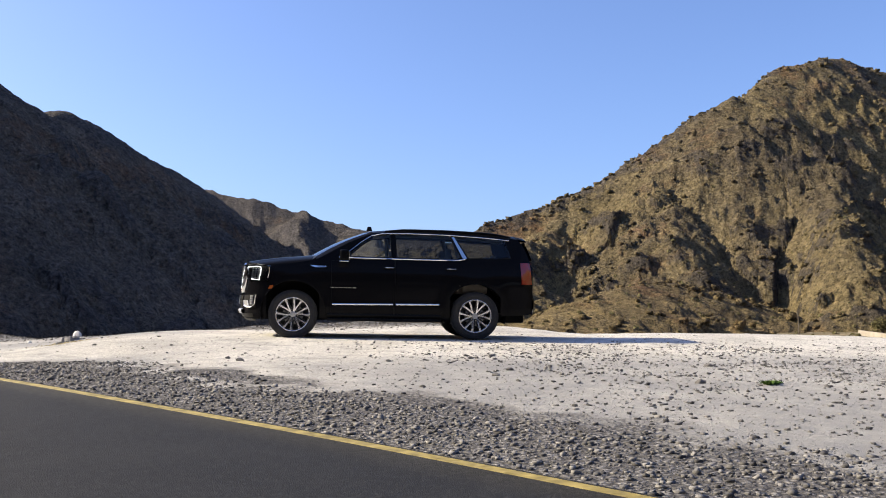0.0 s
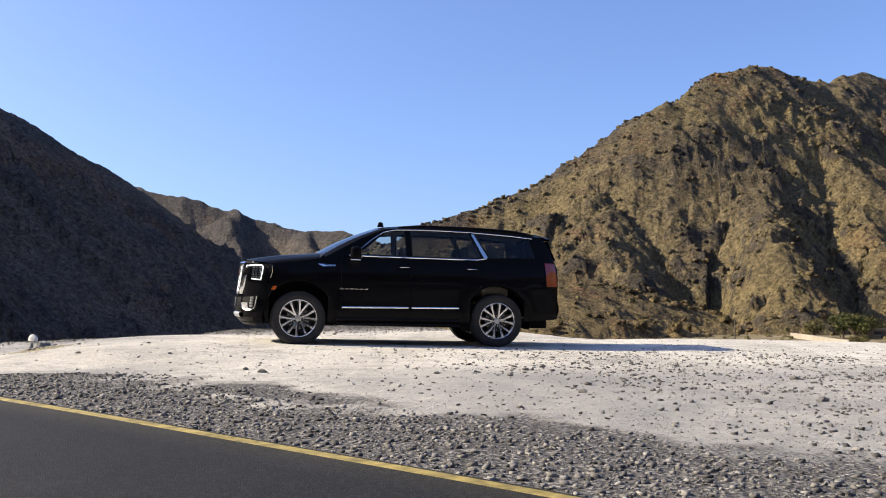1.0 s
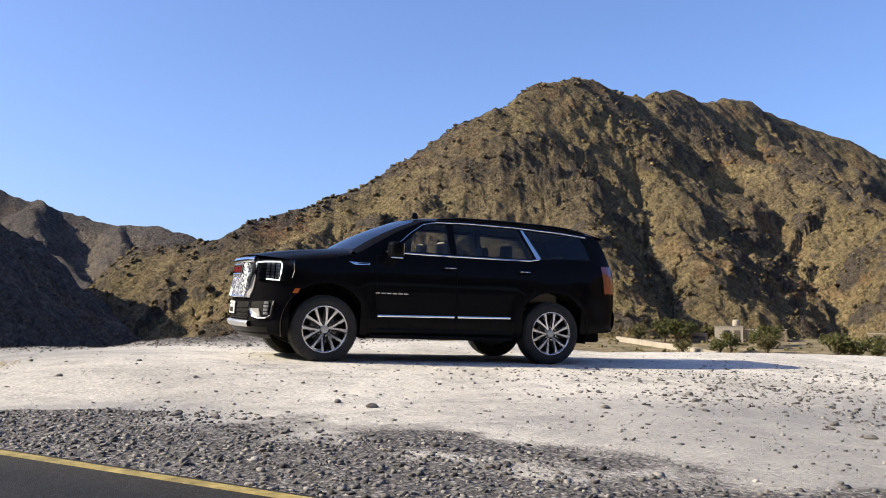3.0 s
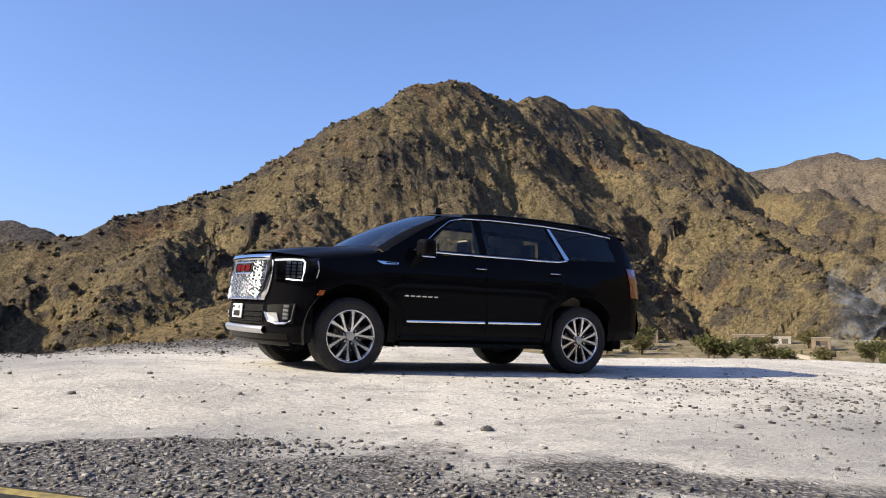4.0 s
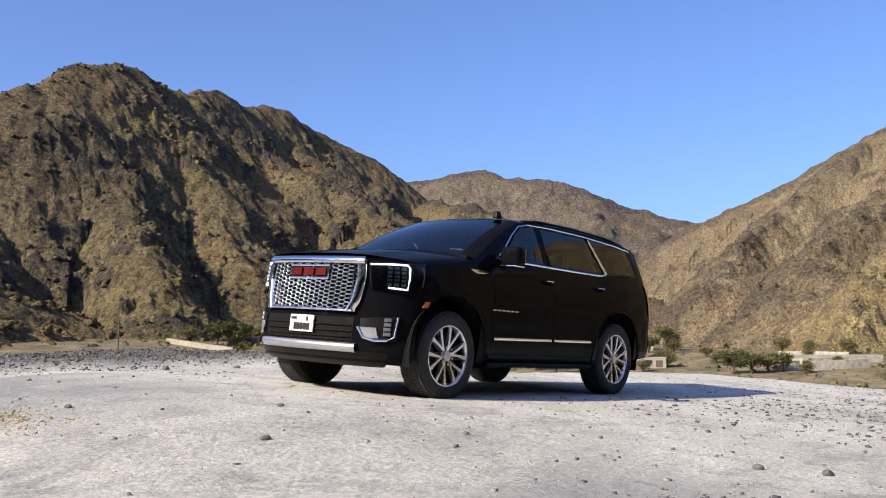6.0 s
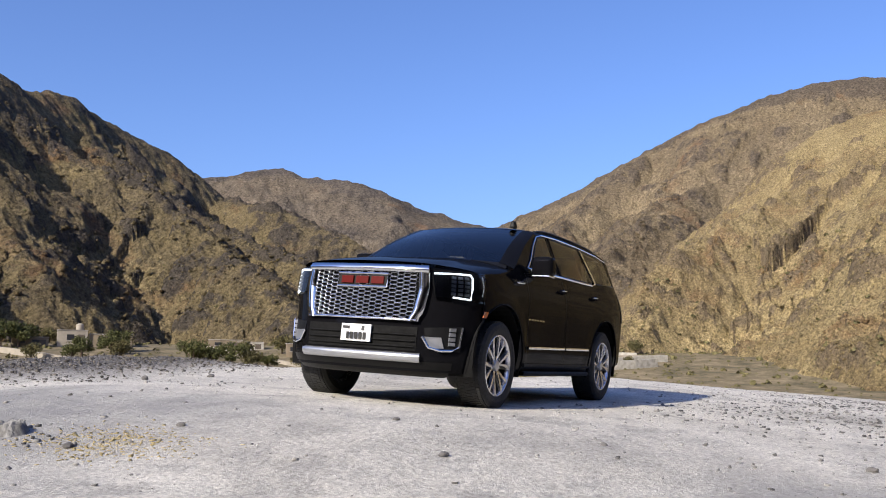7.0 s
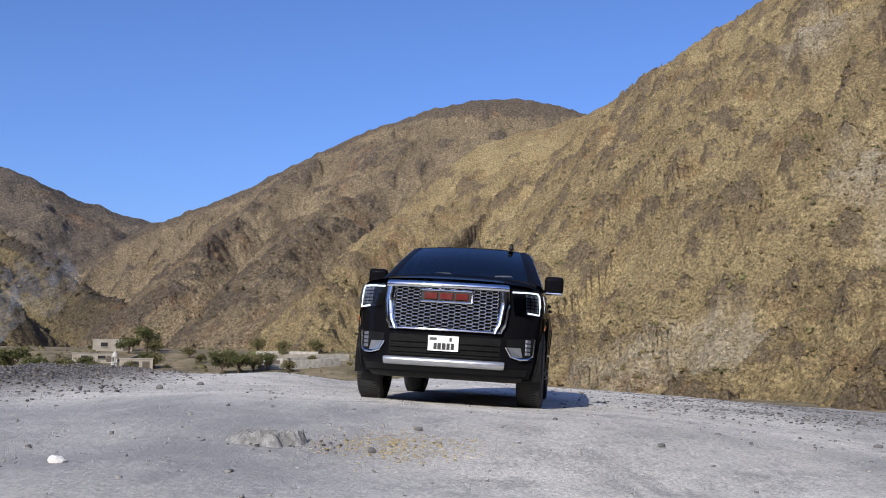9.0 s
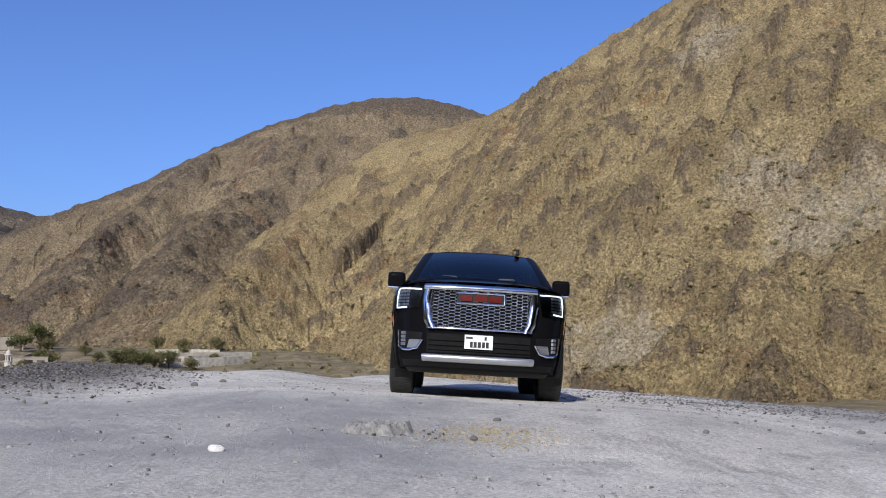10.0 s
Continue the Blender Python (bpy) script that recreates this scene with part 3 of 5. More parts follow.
M_amber = plain("amber_lens", (0.45, 0.09, 0.01), 0.2, coat=0.6)
M_badge = plain("badge_red", (0.085, 0.003, 0.002), 0.5)
M_badge.node_tree.nodes["Principled BSDF"].inputs["Specular IOR Level"].default_value = 0.1
M_plate = plain("plate_white", (0.78, 0.78, 0.77), 0.4, vary=0.04)
M_ink = plain("plate_ink", (0.015, 0.015, 0.015), 0.5)
M_seat = plain("seat_leather", (0.30, 0.265, 0.22), 0.5, vary=0.1, relief=0.001)
M_dash = plain("dashboard", (0.02, 0.02, 0.021), 0.6)


def led_material(name, power):
    n = Nodes(name)
    n.set("Base Color", (0.9, 0.92, 0.95)).set("Roughness", 0.3)
    n.set("Emission Color", (0.9, 0.95, 1.0, 1)).set("Emission Strength", power)
    return n.mat


M_led = led_material("daylight_led", 1.6)
M_cell = plain("lamp_reflector", (0.42, 0.43, 0.46), 0.32, 0.8)


# ---------------------------------------------------------------- car shape, in its own space: front towards -x, left side at -y
AXLES = (-1.56, 1.58)
PLAN_X = [-2.50, -2.485, -2.44, -2.36, -2.26, -2.13, -1.98, -1.80]
PLAN_Y = [0.0, 0.30, 0.55, 0.73, 0.85, 0.935, 0.98, 1.0]
PLAN_S = np.r_[0, np.cumsum(np.hypot(np.diff(PLAN_X), np.diff(PLAN_Y)))]
S_END = float(np.interp(-1.98, PLAN_X, PLAN_S))


def smooth_interp(x, xs, ys, w=0.06):
    return sum(np.interp(x + o * w, xs, ys) * k for o, k in ((-1, 0.25), (-0.5, 0.25), (0, 0.0), (0.5, 0.25), (1, 0.25)))


def tumble(z):
    """How far the flank stands in from its widest line at a height."""
    return smooth_interp(z, [0.28, 0.36, 0.50, 0.66, 0.95, 1.10, 1.25, 1.38, 1.45, 1.80, 1.95], [-0.07, -0.03, -0.004, 0.0, 0.014, 0.006, -0.03, -0.085, -0.115, -0.255, -0.33], 0.03)


def front_at(s, z, out=0.0):
    """A point of the nose: s metres round from the middle (+ to the car's right), at a height, standing out."""
    a = abs(s)
    x, y = smooth_interp(a, PLAN_S, PLAN_X), smooth_interp(a, PLAN_S, PLAN_Y) if a > 0.05 else a
    e = 0.01
    tx, ty = np.interp(a + e, PLAN_S, PLAN_X) - np.interp(max(a - e, 0), PLAN_S, PLAN_X), np.interp(a + e, PLAN_S, PLAN_Y) - np.interp(max(a - e, 0), PLAN_S, PLAN_Y)
    k = math.hypot(tx, ty)
    nx, ny = -ty / k, tx / k
    lean = 0.075 * np.clip((z - 0.62) / 0.6, 0, 1.3) + 0.06 * np.clip((0.42 - z) / 0.14, 0, 1)
    w = min(1, a / S_END) ** 2
    y = y + tumble(z) * w
    return Vector((x + lean * (1 - 0.7 * w) + nx * out, math.copysign(y + ny * out, s) if s else 0.0, z))


def flank_at(x, z, out=0.0, side=-1):
    w = smooth_interp(x, [-2.2, -1.98, -1.80, -1.55, 1.85, 2.2, 2.45, 2.62, 2.7], [0.93, 0.98, 1.0, 1.005, 1.005, 0.985, 0.945, 0.86, 0.78])
    flare = 0.010 * sum(math.exp(-(((math.hypot(x - c, z - 0.43) - 0.58) / 0.09) ** 2)) for c in AXLES)
    return Vector((x, side * (w + tumble(z) + flare + out), z))


def flank_top(x):
    return float(smooth_interp(x, [-2.1, -1.98, -1.6, -1.18, -0.62, -0.22, 0.3, 1.2, 2.0, 2.38, 2.5, 2.62, 2.7], [1.215, 1.222, 1.262, 1.345, 1.66, 1.835, 1.868, 1.862, 1.825, 1.775, 1.60, 1.25, 1.15], 0.04))


def flank_low(x):
    return float(smooth_interp(x, [-2.1, -1.98, -1.5, -0.95, 1.0, 1.6, 2.1, 2.7], [0.33, 0.34, 0.36, 0.335, 0.335, 0.40, 0.42, 0.46], 0.04))


def sheet(rows, closed=False):
    """A bmesh of quads through rows of points."""
    bm = bmesh.new()
    vs = [[bm.verts.new(p) for p in row] for row in rows]
    for a, b in zip(vs[:-1], vs[1:]):
        for i in range(len(a) - 1 + closed):
            j = (i + 1) % len(a)
            try:
                bm.faces.new((a[i], a[j], b[j], b[i]))
            except ValueError:
                pass
    return bm


def facing(bm, way):
    way = Vector(way)
    if sum((f.normal.dot(way) * f.calc_area() for f in (bm.normal_update() or bm.faces))) < 0:
        bmesh.ops.reverse_faces(bm, faces=bm.faces)
    return bm


def thick(bm, t):
    """Gives a sheet its thickness, inwards."""
    bm.normal_update()
    top = list(bm.faces)
    edges = [e for e in bm.edges if e.is_boundary]
    shift = {v: v.co - v.normal * t for v in bm.verts}
    low = {v: bm.verts.new(c) for v, c in shift.items()}
    for f in top:
        bm.faces.new([low[v] for v in reversed(f.verts)])
    for e in edges:
        f = e.link_faces[0]
        a, b = e.verts
        i = list(f.verts).index(a)
        if f.verts[(i + 1) % len(f.verts)] is not b:
            a, b = b, a
        try:
            bm.faces.new((b, a, low[a], low[b]))
        except ValueError:
            pass
    return bm


def prism(outline, at, depth, inset=0.0):
    """A slab over a (u, v) outline: at(u, v, out) gives its points."""
    bm = bmesh.new()
    n = len(outline)
    cu, cv = sum(p[0] for p in outline) / n, sum(p[1] for p in outline) / n
    top = [bm.verts.new(at(cu + (u - cu) * (1 - inset), cv + (v - cv) * (1 - inset), depth)) for u, v in outline]
    low = [bm.verts.new(at(u, v, 0.0)) for u, v in outline]
    bm.faces.new(top)
    for i in range(n):
        j = (i + 1) % n
        bm.faces.new((top[j], top[i], low[i], low[j]))
    bmesh.ops.recalc_face_normals(bm, faces=bm.faces)
    return bm


def patch(outline_low, outline_high, at, out, steps=14, rows=5):
    """A curved panel between two lines given by (u, v) ends."""
    (u0, v0), (u1, v1) = outline_low
    (u2, v2), (u3, v3) = outline_high
    grid = []
    for i in range(rows + 1):
        b = i / rows
        grid.append([at((u0 + (u1 - u0) * k / steps) * (1 - b) + (u2 + (u3 - u2) * k / steps) * b, (v0 + (v1 - v0) * k / steps) * (1 - b) + (v2 + (v3 - v2) * k / steps) * b, out) for k in range(steps + 1)])
    return sheet(grid)


def bar(path, radius, sides=8, flat=1.0):
    """A rod along points; flat squeezes it across."""
    bm = bmesh.new()
    path = [Vector(p) for p in path]
    rings = []
    for i, p in enumerate(path):
        d = (path[min(i + 1, len(path) - 1)] - path[max(i - 1, 0)]).normalized()
        u = d.cross(Vector((0, 0, 1)) if abs(d.z) < 0.9 else Vector((1, 0, 0))).normalized()
        v = d.cross(u)
        rings.append([bm.verts.new(p + (u * math.cos(a) * flat + v * math.sin(a)) * radius) for a in (2 * math.pi * k / sides for k in range(sides))])
    for a, b in zip(rings[:-1], rings[1:]):
        for k in range(sides):
            bm.faces.new((a[k], a[(k + 1) % sides], b[(k + 1) % sides], b[k]))
    bm.faces.new(rings[0][::-1])
    bm.faces.new(rings[-1])
    bmesh.ops.recalc_face_normals(bm, faces=bm.faces)
    return bm


def box(x0, x1, y0, y1, z0, z1, bevel=0.0, taper=None):
    bm = bmesh.new()
    bmesh.ops.create_cube(bm, size=1, matrix=Matrix.Translation(((x0 + x1) / 2, (y0 + y1) / 2, (z0 + z1) / 2)) @ Matrix.Diagonal((x1 - x0, y1 - y0, z1 - z0, 1)))
    if taper:
        cx, cy = (x0 + x1) / 2, (y0 + y1) / 2
        for v in bm.verts:
            if v.co.z > (z0 + z1) / 2:
                v.co.x, v.co.y = cx + (v.co.x - cx) * taper, cy + (v.co.y - cy) * taper
    if bevel:
        bmesh.ops.bevel(bm, geom=bm.edges[:], offset=bevel, segments=2, affect="EDGES", profile=0.6)
    return bm


def cut_out(bm, poly):
    """Cuts a convex outline of (x, z) points into a flank; returns the faces inside."""
    lo = Vector((min(p[0] for p in poly) - 0.12, 0, min(p[1] for p in poly) - 0.12))
    hi = Vector((max(p[0] for p in poly) + 0.12, 0, max(p[1] for p in poly) + 0.12))
    area = sum(a[0] * b[1] - b[0] * a[1] for a, b in zip(poly, poly[1:] + poly[:1]))
    if area < 0:
        poly = poly[::-1]
    for a, b in zip(poly, poly[1:] + poly[:1]):
        near = [f for f in bm.faces if lo.x < f.calc_center_median().x < hi.x and lo.z < f.calc_center_median().z < hi.z]
        geom = list({v for f in near for v in f.verts} | {e for f in near for e in f.edges} | set(near))
        bmesh.ops.bisect_plane(bm, geom=geom, plane_co=(a[0], 0, a[1]), plane_no=(b[1] - a[1], 0, a[0] - b[0]), dist=1e-4)

    def inside(c):
        return all((b[0] - a[0]) * (c.z - a[1]) - (b[1] - a[1]) * (c.x - a[0]) > -1e-6 for a, b in zip(poly, poly[1:] + poly[:1]))

    return [f for f in bm.faces if inside(f.calc_center_median())]


def lift_off(bm, faces, shrink=0.0, push=0.0):
    """Takes faces out of a mesh into a mesh of their own."""
    made, verts = bmesh.new(), {}
    pts = [v.co for f in faces for v in f.verts]
    mid = sum(pts, Vector()) / len(pts)
    size = max((p - mid).length for p in pts)
    for f in faces:
        row = []
        for v in f.verts:
            if v not in verts:
                c = v.co.lerp(mid, shrink / size)
                c.y += math.copysign(push, c.y)
                verts[v] = made.verts.new(c)
            row.append(verts[v])
        made.faces.new(row)
    bmesh.ops.delete(bm, geom=faces, context="FACES")
    return made


def circle(cx, cz, r, n, low):
    pts = [(cx + r * math.cos(a), cz + r * math.sin(a)) for a in (math.radians(-35 + 250 * k / (n - 1)) for k in range(n))]
    return [(pts[0][0], low)] + pts + [(pts[-1][0], low)]


WINDOWS = {
    "front": [(-0.66, 1.405), (0.115, 1.40), (0.085, 1.812), (-0.18, 1.79), (-0.34, 1.69)],
    "rear": [(0.20, 1.40), (1.24, 1.395), (1.33, 1.43), (1.135, 1.808), (0.18, 1.815)],
    "quarter": [(1.455, 1.415), (2.22, 1.44), (2.13, 1.755), (1.225, 1.80)],
}
DOORS = {
    "front": [(-0.92, 0.41), (0.155, 0.41), (0.155, 1.385), (-0.92, 1.335)],
    "rear": [(0.175, 0.41), (0.95, 0.41), (1.30, 0.93), (1.30, 1.38), (0.175, 1.385)],
}


def build_flank(car, side):
    xs = np.unique(np.r_[np.linspace(-1.98, 2.62, 93)])
    rows = []
    for x in xs:
        lo, hi = flank_low(x), flank_top(x)
        rows.append([flank_at(x, lo + (hi - lo) * v, 0, side) for v in np.linspace(0, 1, 40)])
    bm = facing(sheet(rows), (0, side, 0))
    for cx in AXLES:
        arch = cut_out(bm, circle(cx, 0.43, 0.545, 28, 0.10))
        bmesh.ops.delete(bm, geom=arch, context="FACES")
        lip = [flank_at(cx + 0.547 * math.cos(a), 0.43 + 0.547 * math.sin(a), 0.004, side) for a in (math.radians(-12 + 204 * k / 28) for k in range(29))]
        part("wheel_arch", bar(lip, 0.006, 6), M_paint, car)
        liner = []
        for k in range(25):
            a = math.radians(-15 + 210 * k / 24)
            liner.append([Vector((cx + 0.55 * math.cos(a), side * y, 0.43 + 0.55 * math.sin(a))) for y in (0.985, 0.62)])
        part("arch_liner", sheet(liner), M_under, car)
    for key, poly in WINDOWS.items():
        pane = lift_off(bm, cut_out(bm, poly), 0.0, -0.006)
        part("side_window", facing(pane, (0, side, 0)), M_glass if key == "front" else M_privacy, car, "tinted side window", True)
        rim = [flank_at(x, z, 0.002, side) for x, z in poly]
        part("window_seal", bar(rim + [rim[0]], 0.011, 6), M_trim, car)
    for key, poly in DOORS.items():
        door = part("door", facing(lift_off(bm, cut_out(bm, poly), 0.004, 0.002), (0, side, 0)), M_paint, car, "", True)
        x0 = -0.03 if key == "front" else 1.05
        grip = [flank_at(x0 + 0.20 * k / 8, 1.215, 0.012 + 0.028 * math.sin(math.pi * k / 8), side) for k in range(9)]
        part("handle", bar(grip, 0.016, 8, 0.6), M_paint, door)
        part("handle_trim", bar([p + Vector((0, side * 0.012, 0.009)) for p in grip[1:-1]], 0.005, 6), M_chrome, door, "chrome handle strip")
        lo, hi = (-0.90, 0.145) if key == "front" else (0.19, 0.945)
        part("moulding", bar([flank_at(lo + (hi - lo) * k / 12, 0.592 + 0.012 * (lo + (hi - lo) * k / 12), 0.012, side) for k in range(13)], 0.017, 8, 0.7), M_chrome, door, "bright chrome door moulding")
    part("flank", bm, M_paint, car, "glossy black body side", True)
    # inner skin behind the door gaps, below the glass
    inner = [[flank_at(x, z, -0.035, side) for z in np.linspace(0.42, 1.36, 6)] for x in np.linspace(-0.98, 0.98, 12)]
    part("door_lining", sheet(inner), M_dash, car)
    # chrome line round the glass, and the bright pillar blade
    belt = [flank_at(x, z, 0.010, side) for x, z in [(-0.80, 1.392), (-0.3, 1.384), (0.3, 1.380), (0.9, 1.378), (1.25, 1.38), (1.40, 1.405)]]
    part("belt_trim", bar(belt, 0.011, 6), M_chrome, car, "thin chrome line under the windows")
    over = [flank_at(x, z, 0.010, side) for x, z in [(-0.80, 1.392), (-0.62, 1.50), (-0.42, 1.665), (-0.24, 1.785), (-0.05, 1.825), (0.4, 1.838), (1.1, 1.828), (1.8, 1.792), (2.20, 1.757)]]
    part("roof_trim", bar(over, 0.008, 6), M_chrome, car, "thin chrome line over the windows")
    blade = [(1.165, 1.805), (1.21, 1.805), (1.435, 1.41), (1.365, 1.395)]
    part("pillar_blade", prism(blade, lambda u, v, o: flank_at(u, v, 0.004 + o, side), 0.012, 0.04), M_chrome, car, "slanting chrome pillar blade")
    part("moulding", bar([flank_at(x, 0.405, 0.008, side) for x in np.linspace(-0.98, 0.98, 9)], 0.02, 6), M_trim, car)
    board = [[Vector((x, side * y, z)) for y, z in ((0.80, 0.345), (1.01, 0.345), (1.025, 0.33), (1.01, 0.30), (0.80, 0.30))] for x in np.linspace(-0.98, 0.98, 9)]
    part("running_board", sheet(board, True), M_trim, car)
    # fender badge and lettering as plain bars
    vent = [(-1.29, 1.245), (-1.01, 1.235), (-1.01, 1.215), (-1.20, 1.205), (-1.25, 1.222)]
    part("fender_vent", prism(vent, lambda u, v, o: flank_at(u, v, 0.002 + o, side), 0.010, 0.03), M_chrome, car, "chrome fender vent")
    part("vent_inset", prism([(-1.17, 1.236), (-1.03, 1.232), (-1.03, 1.222), (-1.17, 1.222)], lambda u, v, o: flank_at(u, v, 0.012 + o, side), 0.003), M_trim, car)
    for k in range(6):
        u = -0.935 + k * 0.0755
        part("badge_bar", prism([(u, 0.859), (u + 0.056, 0.859), (u + 0.056, 0.874), (u, 0.874)], lambda a, b, o: flank_at(a, b, 0.002 + o, side), 0.006), M_chrome, car, "plain chrome badge bar")
    part("side_marker", prism([(-1.985, 0.825), (-1.92, 0.825), (-1.895, 0.885), (-1.955, 0.885)], lambda u, v, o: flank_at(u, v, 0.002 + o, side), 0.008, 0.05), M_amber, car, "amber side marker")
    part("tail_lamp", patch([(2.40, 0.98), (2.60, 0.98)], [(2.38, 1.36), (2.57, 1.36)], lambda u, v, o: flank_at(u, v, o, side), 0.012), M_red, car, "tall red tail lamp", True)
    # mirror
    m = Vector((-0.70, side * 1.065, 1.42))
    mirror = part("mirror", box(m.x - 0.09, m.x + 0.07, m.y - 0.112, m.y + 0.112, m.z - 0.10, m.z + 0.10, 0.045), M_paint, car, "black door mirror", True)
    part("mirror_trim", box(m.x - 0.10, m.x + 0.06, m.y - 0.10, m.y + 0.10, m.z - 0.112, m.z - 0.095, 0.008), M_chrome, mirror, "chrome lower mirror trim")
    part("mirror_glass", box(m.x + 0.066, m.x + 0.074, m.y - 0.095, m.y + 0.095, m.z - 0.08, m.z + 0.08, 0.003), M_chrome, mirror)
    part("mirror_arm", bar([m + Vector((0.0, -side * 0.06, -0.07)), m + Vector((0.0, -side * 0.14, -0.075)), flank_at(-0.70, 1.375, -0.01, side)], 0.020, 8), M_trim, mirror)
    # pillar between the windscreen and the door
    pillar = []
    for k in range(13):
        x = -1.18 + 0.98 * k / 12
        a, b = flank_at(x, flank_top(x), 0, side), screen_at(k / 12, side * 0.90)
        pillar.append([a, a.lerp(b, 0.5) + Vector((-0.01, 0, 0.012)), b])
    part("windscreen_pillar", facing(sheet(pillar), (-0.3, side, 0.5)), M_paint, car, "", True)
    # roof rail
    rail = [roof_at(x, side * 0.64) + Vector((0, 0, 0.018 * min(1, 6 * min(k, 14 - k) / 14))) for k, x in enumerate(np.linspace(0.0, 2.25, 15))]
    part("roof_rail", bar(rail, 0.017, 8, 1.2), M_trim, car, "low black roof rail")


def roof_top(x):
    return float(smooth_interp(x, [-0.35, -0.2, 0.3, 1.0, 1.8, 2.4, 2.5], [1.862, 1.895, 1.938, 1.945, 1.92, 1.855, 1.84], 0.05))


def roof_at(x, y):
    side = flank_at(x, flank_top(x), 0, 1)
    t = min(1.0, abs(y) / side.y)
    return Vector((x, y, side.z + (roof_top(x) - side.z) * (1 - t**3.2)))


def screen_at(v, u):
    """The windscreen: v from its foot to its top, u across from -1 to 1."""
    foot = Vector((-1.30 + 0.13 * u * u, 0.86 * u, 1.425 - 0.03 * u * u))
    head = Vector((-0.335 + 0.10 * u * u, 0.68 * u, 1.872 - 0.022 * u * u))
    p = foot.lerp(head, v)
    p.x -= 0.05 * math.sin(math.pi * v) * 0.5
    p.z += 0.05 * math.sin(math.pi * v) * 0.5
    return p


def hood_at(v, u):
    """The bonnet: v from the nose to the windscreen, u across from -1 to 1."""
    side = abs(u)
    s = u * S_END * 0.985
    nose = front_at(s, 1.225 + 0.06 * (1 - side**2.5))
    rear = Vector((-1.30 + 0.13 * u * u, 0.935 * u, 1.435 - 0.10 * side**3))
    p = nose.lerp(rear, v)
    swell = 0.014 * step(0.66, 0.50, side) * math.sin(math.pi * min(1, v * 1.1 + 0.12)) + 0.008 * math.sin(math.pi * v) * (1 - side**4)
    p.z += float(swell)
    if side > 0.9:
        p.z -= 0.03 * ((side - 0.9) / 0.1) ** 2 * (0.3 + 0.7 * min(1, v * 3))
    return p


def build_shell(car):
    ss = np.linspace(-S_END, S_END, 81)
    rows = [[front_at(s, z) for s in ss] for z in np.r_[np.linspace(0.31, 1.20, 26), 1.215, 1.226]]
    nose = facing(sheet(rows), (-1, 0, 0))
    bmesh.ops.delete(nose, geom=cut_out(nose, circle(AXLES[0], 0.43, 0.545, 28, 0.10)), context="FACES")
    part("front_bumper", nose, M_paint, car, "glossy black front bumper", True)
    part("bonnet", facing(sheet([[hood_at(v, u) for u in np.linspace(-1, 1, 49)] for v in np.linspace(0, 1, 24)]), (0, 0, 1)), M_paint, car, "black bonnet with a raised middle", True)
    # fillers between bonnet edge and flank
    for side in (-1, 1):
        strip = []
        for k in range(17):
            v = k / 16
            a = hood_at(v, side * 1.0)
            x = max(-1.98, min(-1.17, a.x))
            strip.append([a, flank_at(x, flank_top(x), 0, side)])
        part("wing_top", facing(sheet(strip), (0, side * 0.3, 1)), M_paint, car, "", True)
    part("windscreen", facing(sheet([[screen_at(v, u) for u in np.linspace(-0.90, 0.90, 21)] for v in np.linspace(0.02, 0.98, 12)]), (-1, 0, 1)), M_screen, car, "raked windscreen reflecting blue sky", True)
    part("cowl", facing(sheet([[screen_at(v, u) + Vector((-0.02, 0, -0.012)) for u in np.linspace(-1, 1, 15)] for v in (-0.08, 0.0, 0.05)]), (-1, 0, 1)), M_trim, car)
    rows = []
    for x in np.linspace(-0.24, 2.40, 45):
        half = flank_at(x, flank_top(x), 0, 1).y
        rows.append([roof_at(x, half * t) for t in np.sin(np.linspace(-math.pi / 2, math.pi / 2, 25))])
    rows.insert(0, [screen_at(1.0, t) for t in np.sin(np.linspace(-math.pi / 2, math.pi / 2, 25))])
    part("roof", facing(sheet(rows), (0, 0, 1)), M_paint, car, "black roof", True)
    spoiler = [[roof_at(2.36, 0.66 * t) + Vector((dx, 0, dz)) for dx, dz in ((0, 0.006), (0.16, -0.03), (0.17, -0.05), (0.0, -0.06))] for t in np.linspace(-1, 1, 13)]
    part("spoiler", sheet(spoiler, True), M_paint, car, "black roof spoiler", True)
    # tail
    rear = []
    for z in np.linspace(0.46, 1.80, 24):
        half = flank_at(2.6, z, 0, 1).y if z < 1.25 else flank_at(min(2.6, 2.6 - (z - 1.25) * 0.45), z, 0, 1).y
        x = float(smooth_interp(z, [0.4, 0.55, 0.7, 0.8, 1.2, 1.5, 1.82], [2.66, 2.74, 2.74, 2.69, 2.68, 2.60, 2.42]))
        rear.append([Vector((x - 0.10 * abs(t) ** 4, half * t, z)) for t in np.linspace(-1, 1, 21)])
    part("tailgate", facing(sheet(rear), (1, 0, 0)), M_paint, car, "", True)
    pane = [[Vector((float(np.interp(z, [1.42, 1.76], [2.645, 2.50])) + 0.004, 0.62 * t * (1 - 0.2 * (z - 1.42)), z)) for t in np.linspace(-1, 1, 7)] for z in np.linspace(1.42, 1.74, 5)]
    part("rear_window", facing(sheet(pane), (1, 0, 0)), M_privacy, car)
    # floor, sills and running gear
    part("underbody", box(-2.20, 2.50, -0.70, 0.70, 0.30, 0.44, 0.03), M_under, car)
    part("engine_bay", box(-2.15, -1.05, -0.62, 0.62, 0.42, 1.18, 0.03), M_under, car)
    part("valance", facing(sheet([[front_at(s, z, o) for s in np.linspace(-0.92, 0.92, 41)] for z, o in ((0.40, 0.01), (0.34, 0.005), (0.27, -0.05), (0.26, -0.15))]), (-1, 0, 0)), M_trim, car, "matt black lower lip", True)
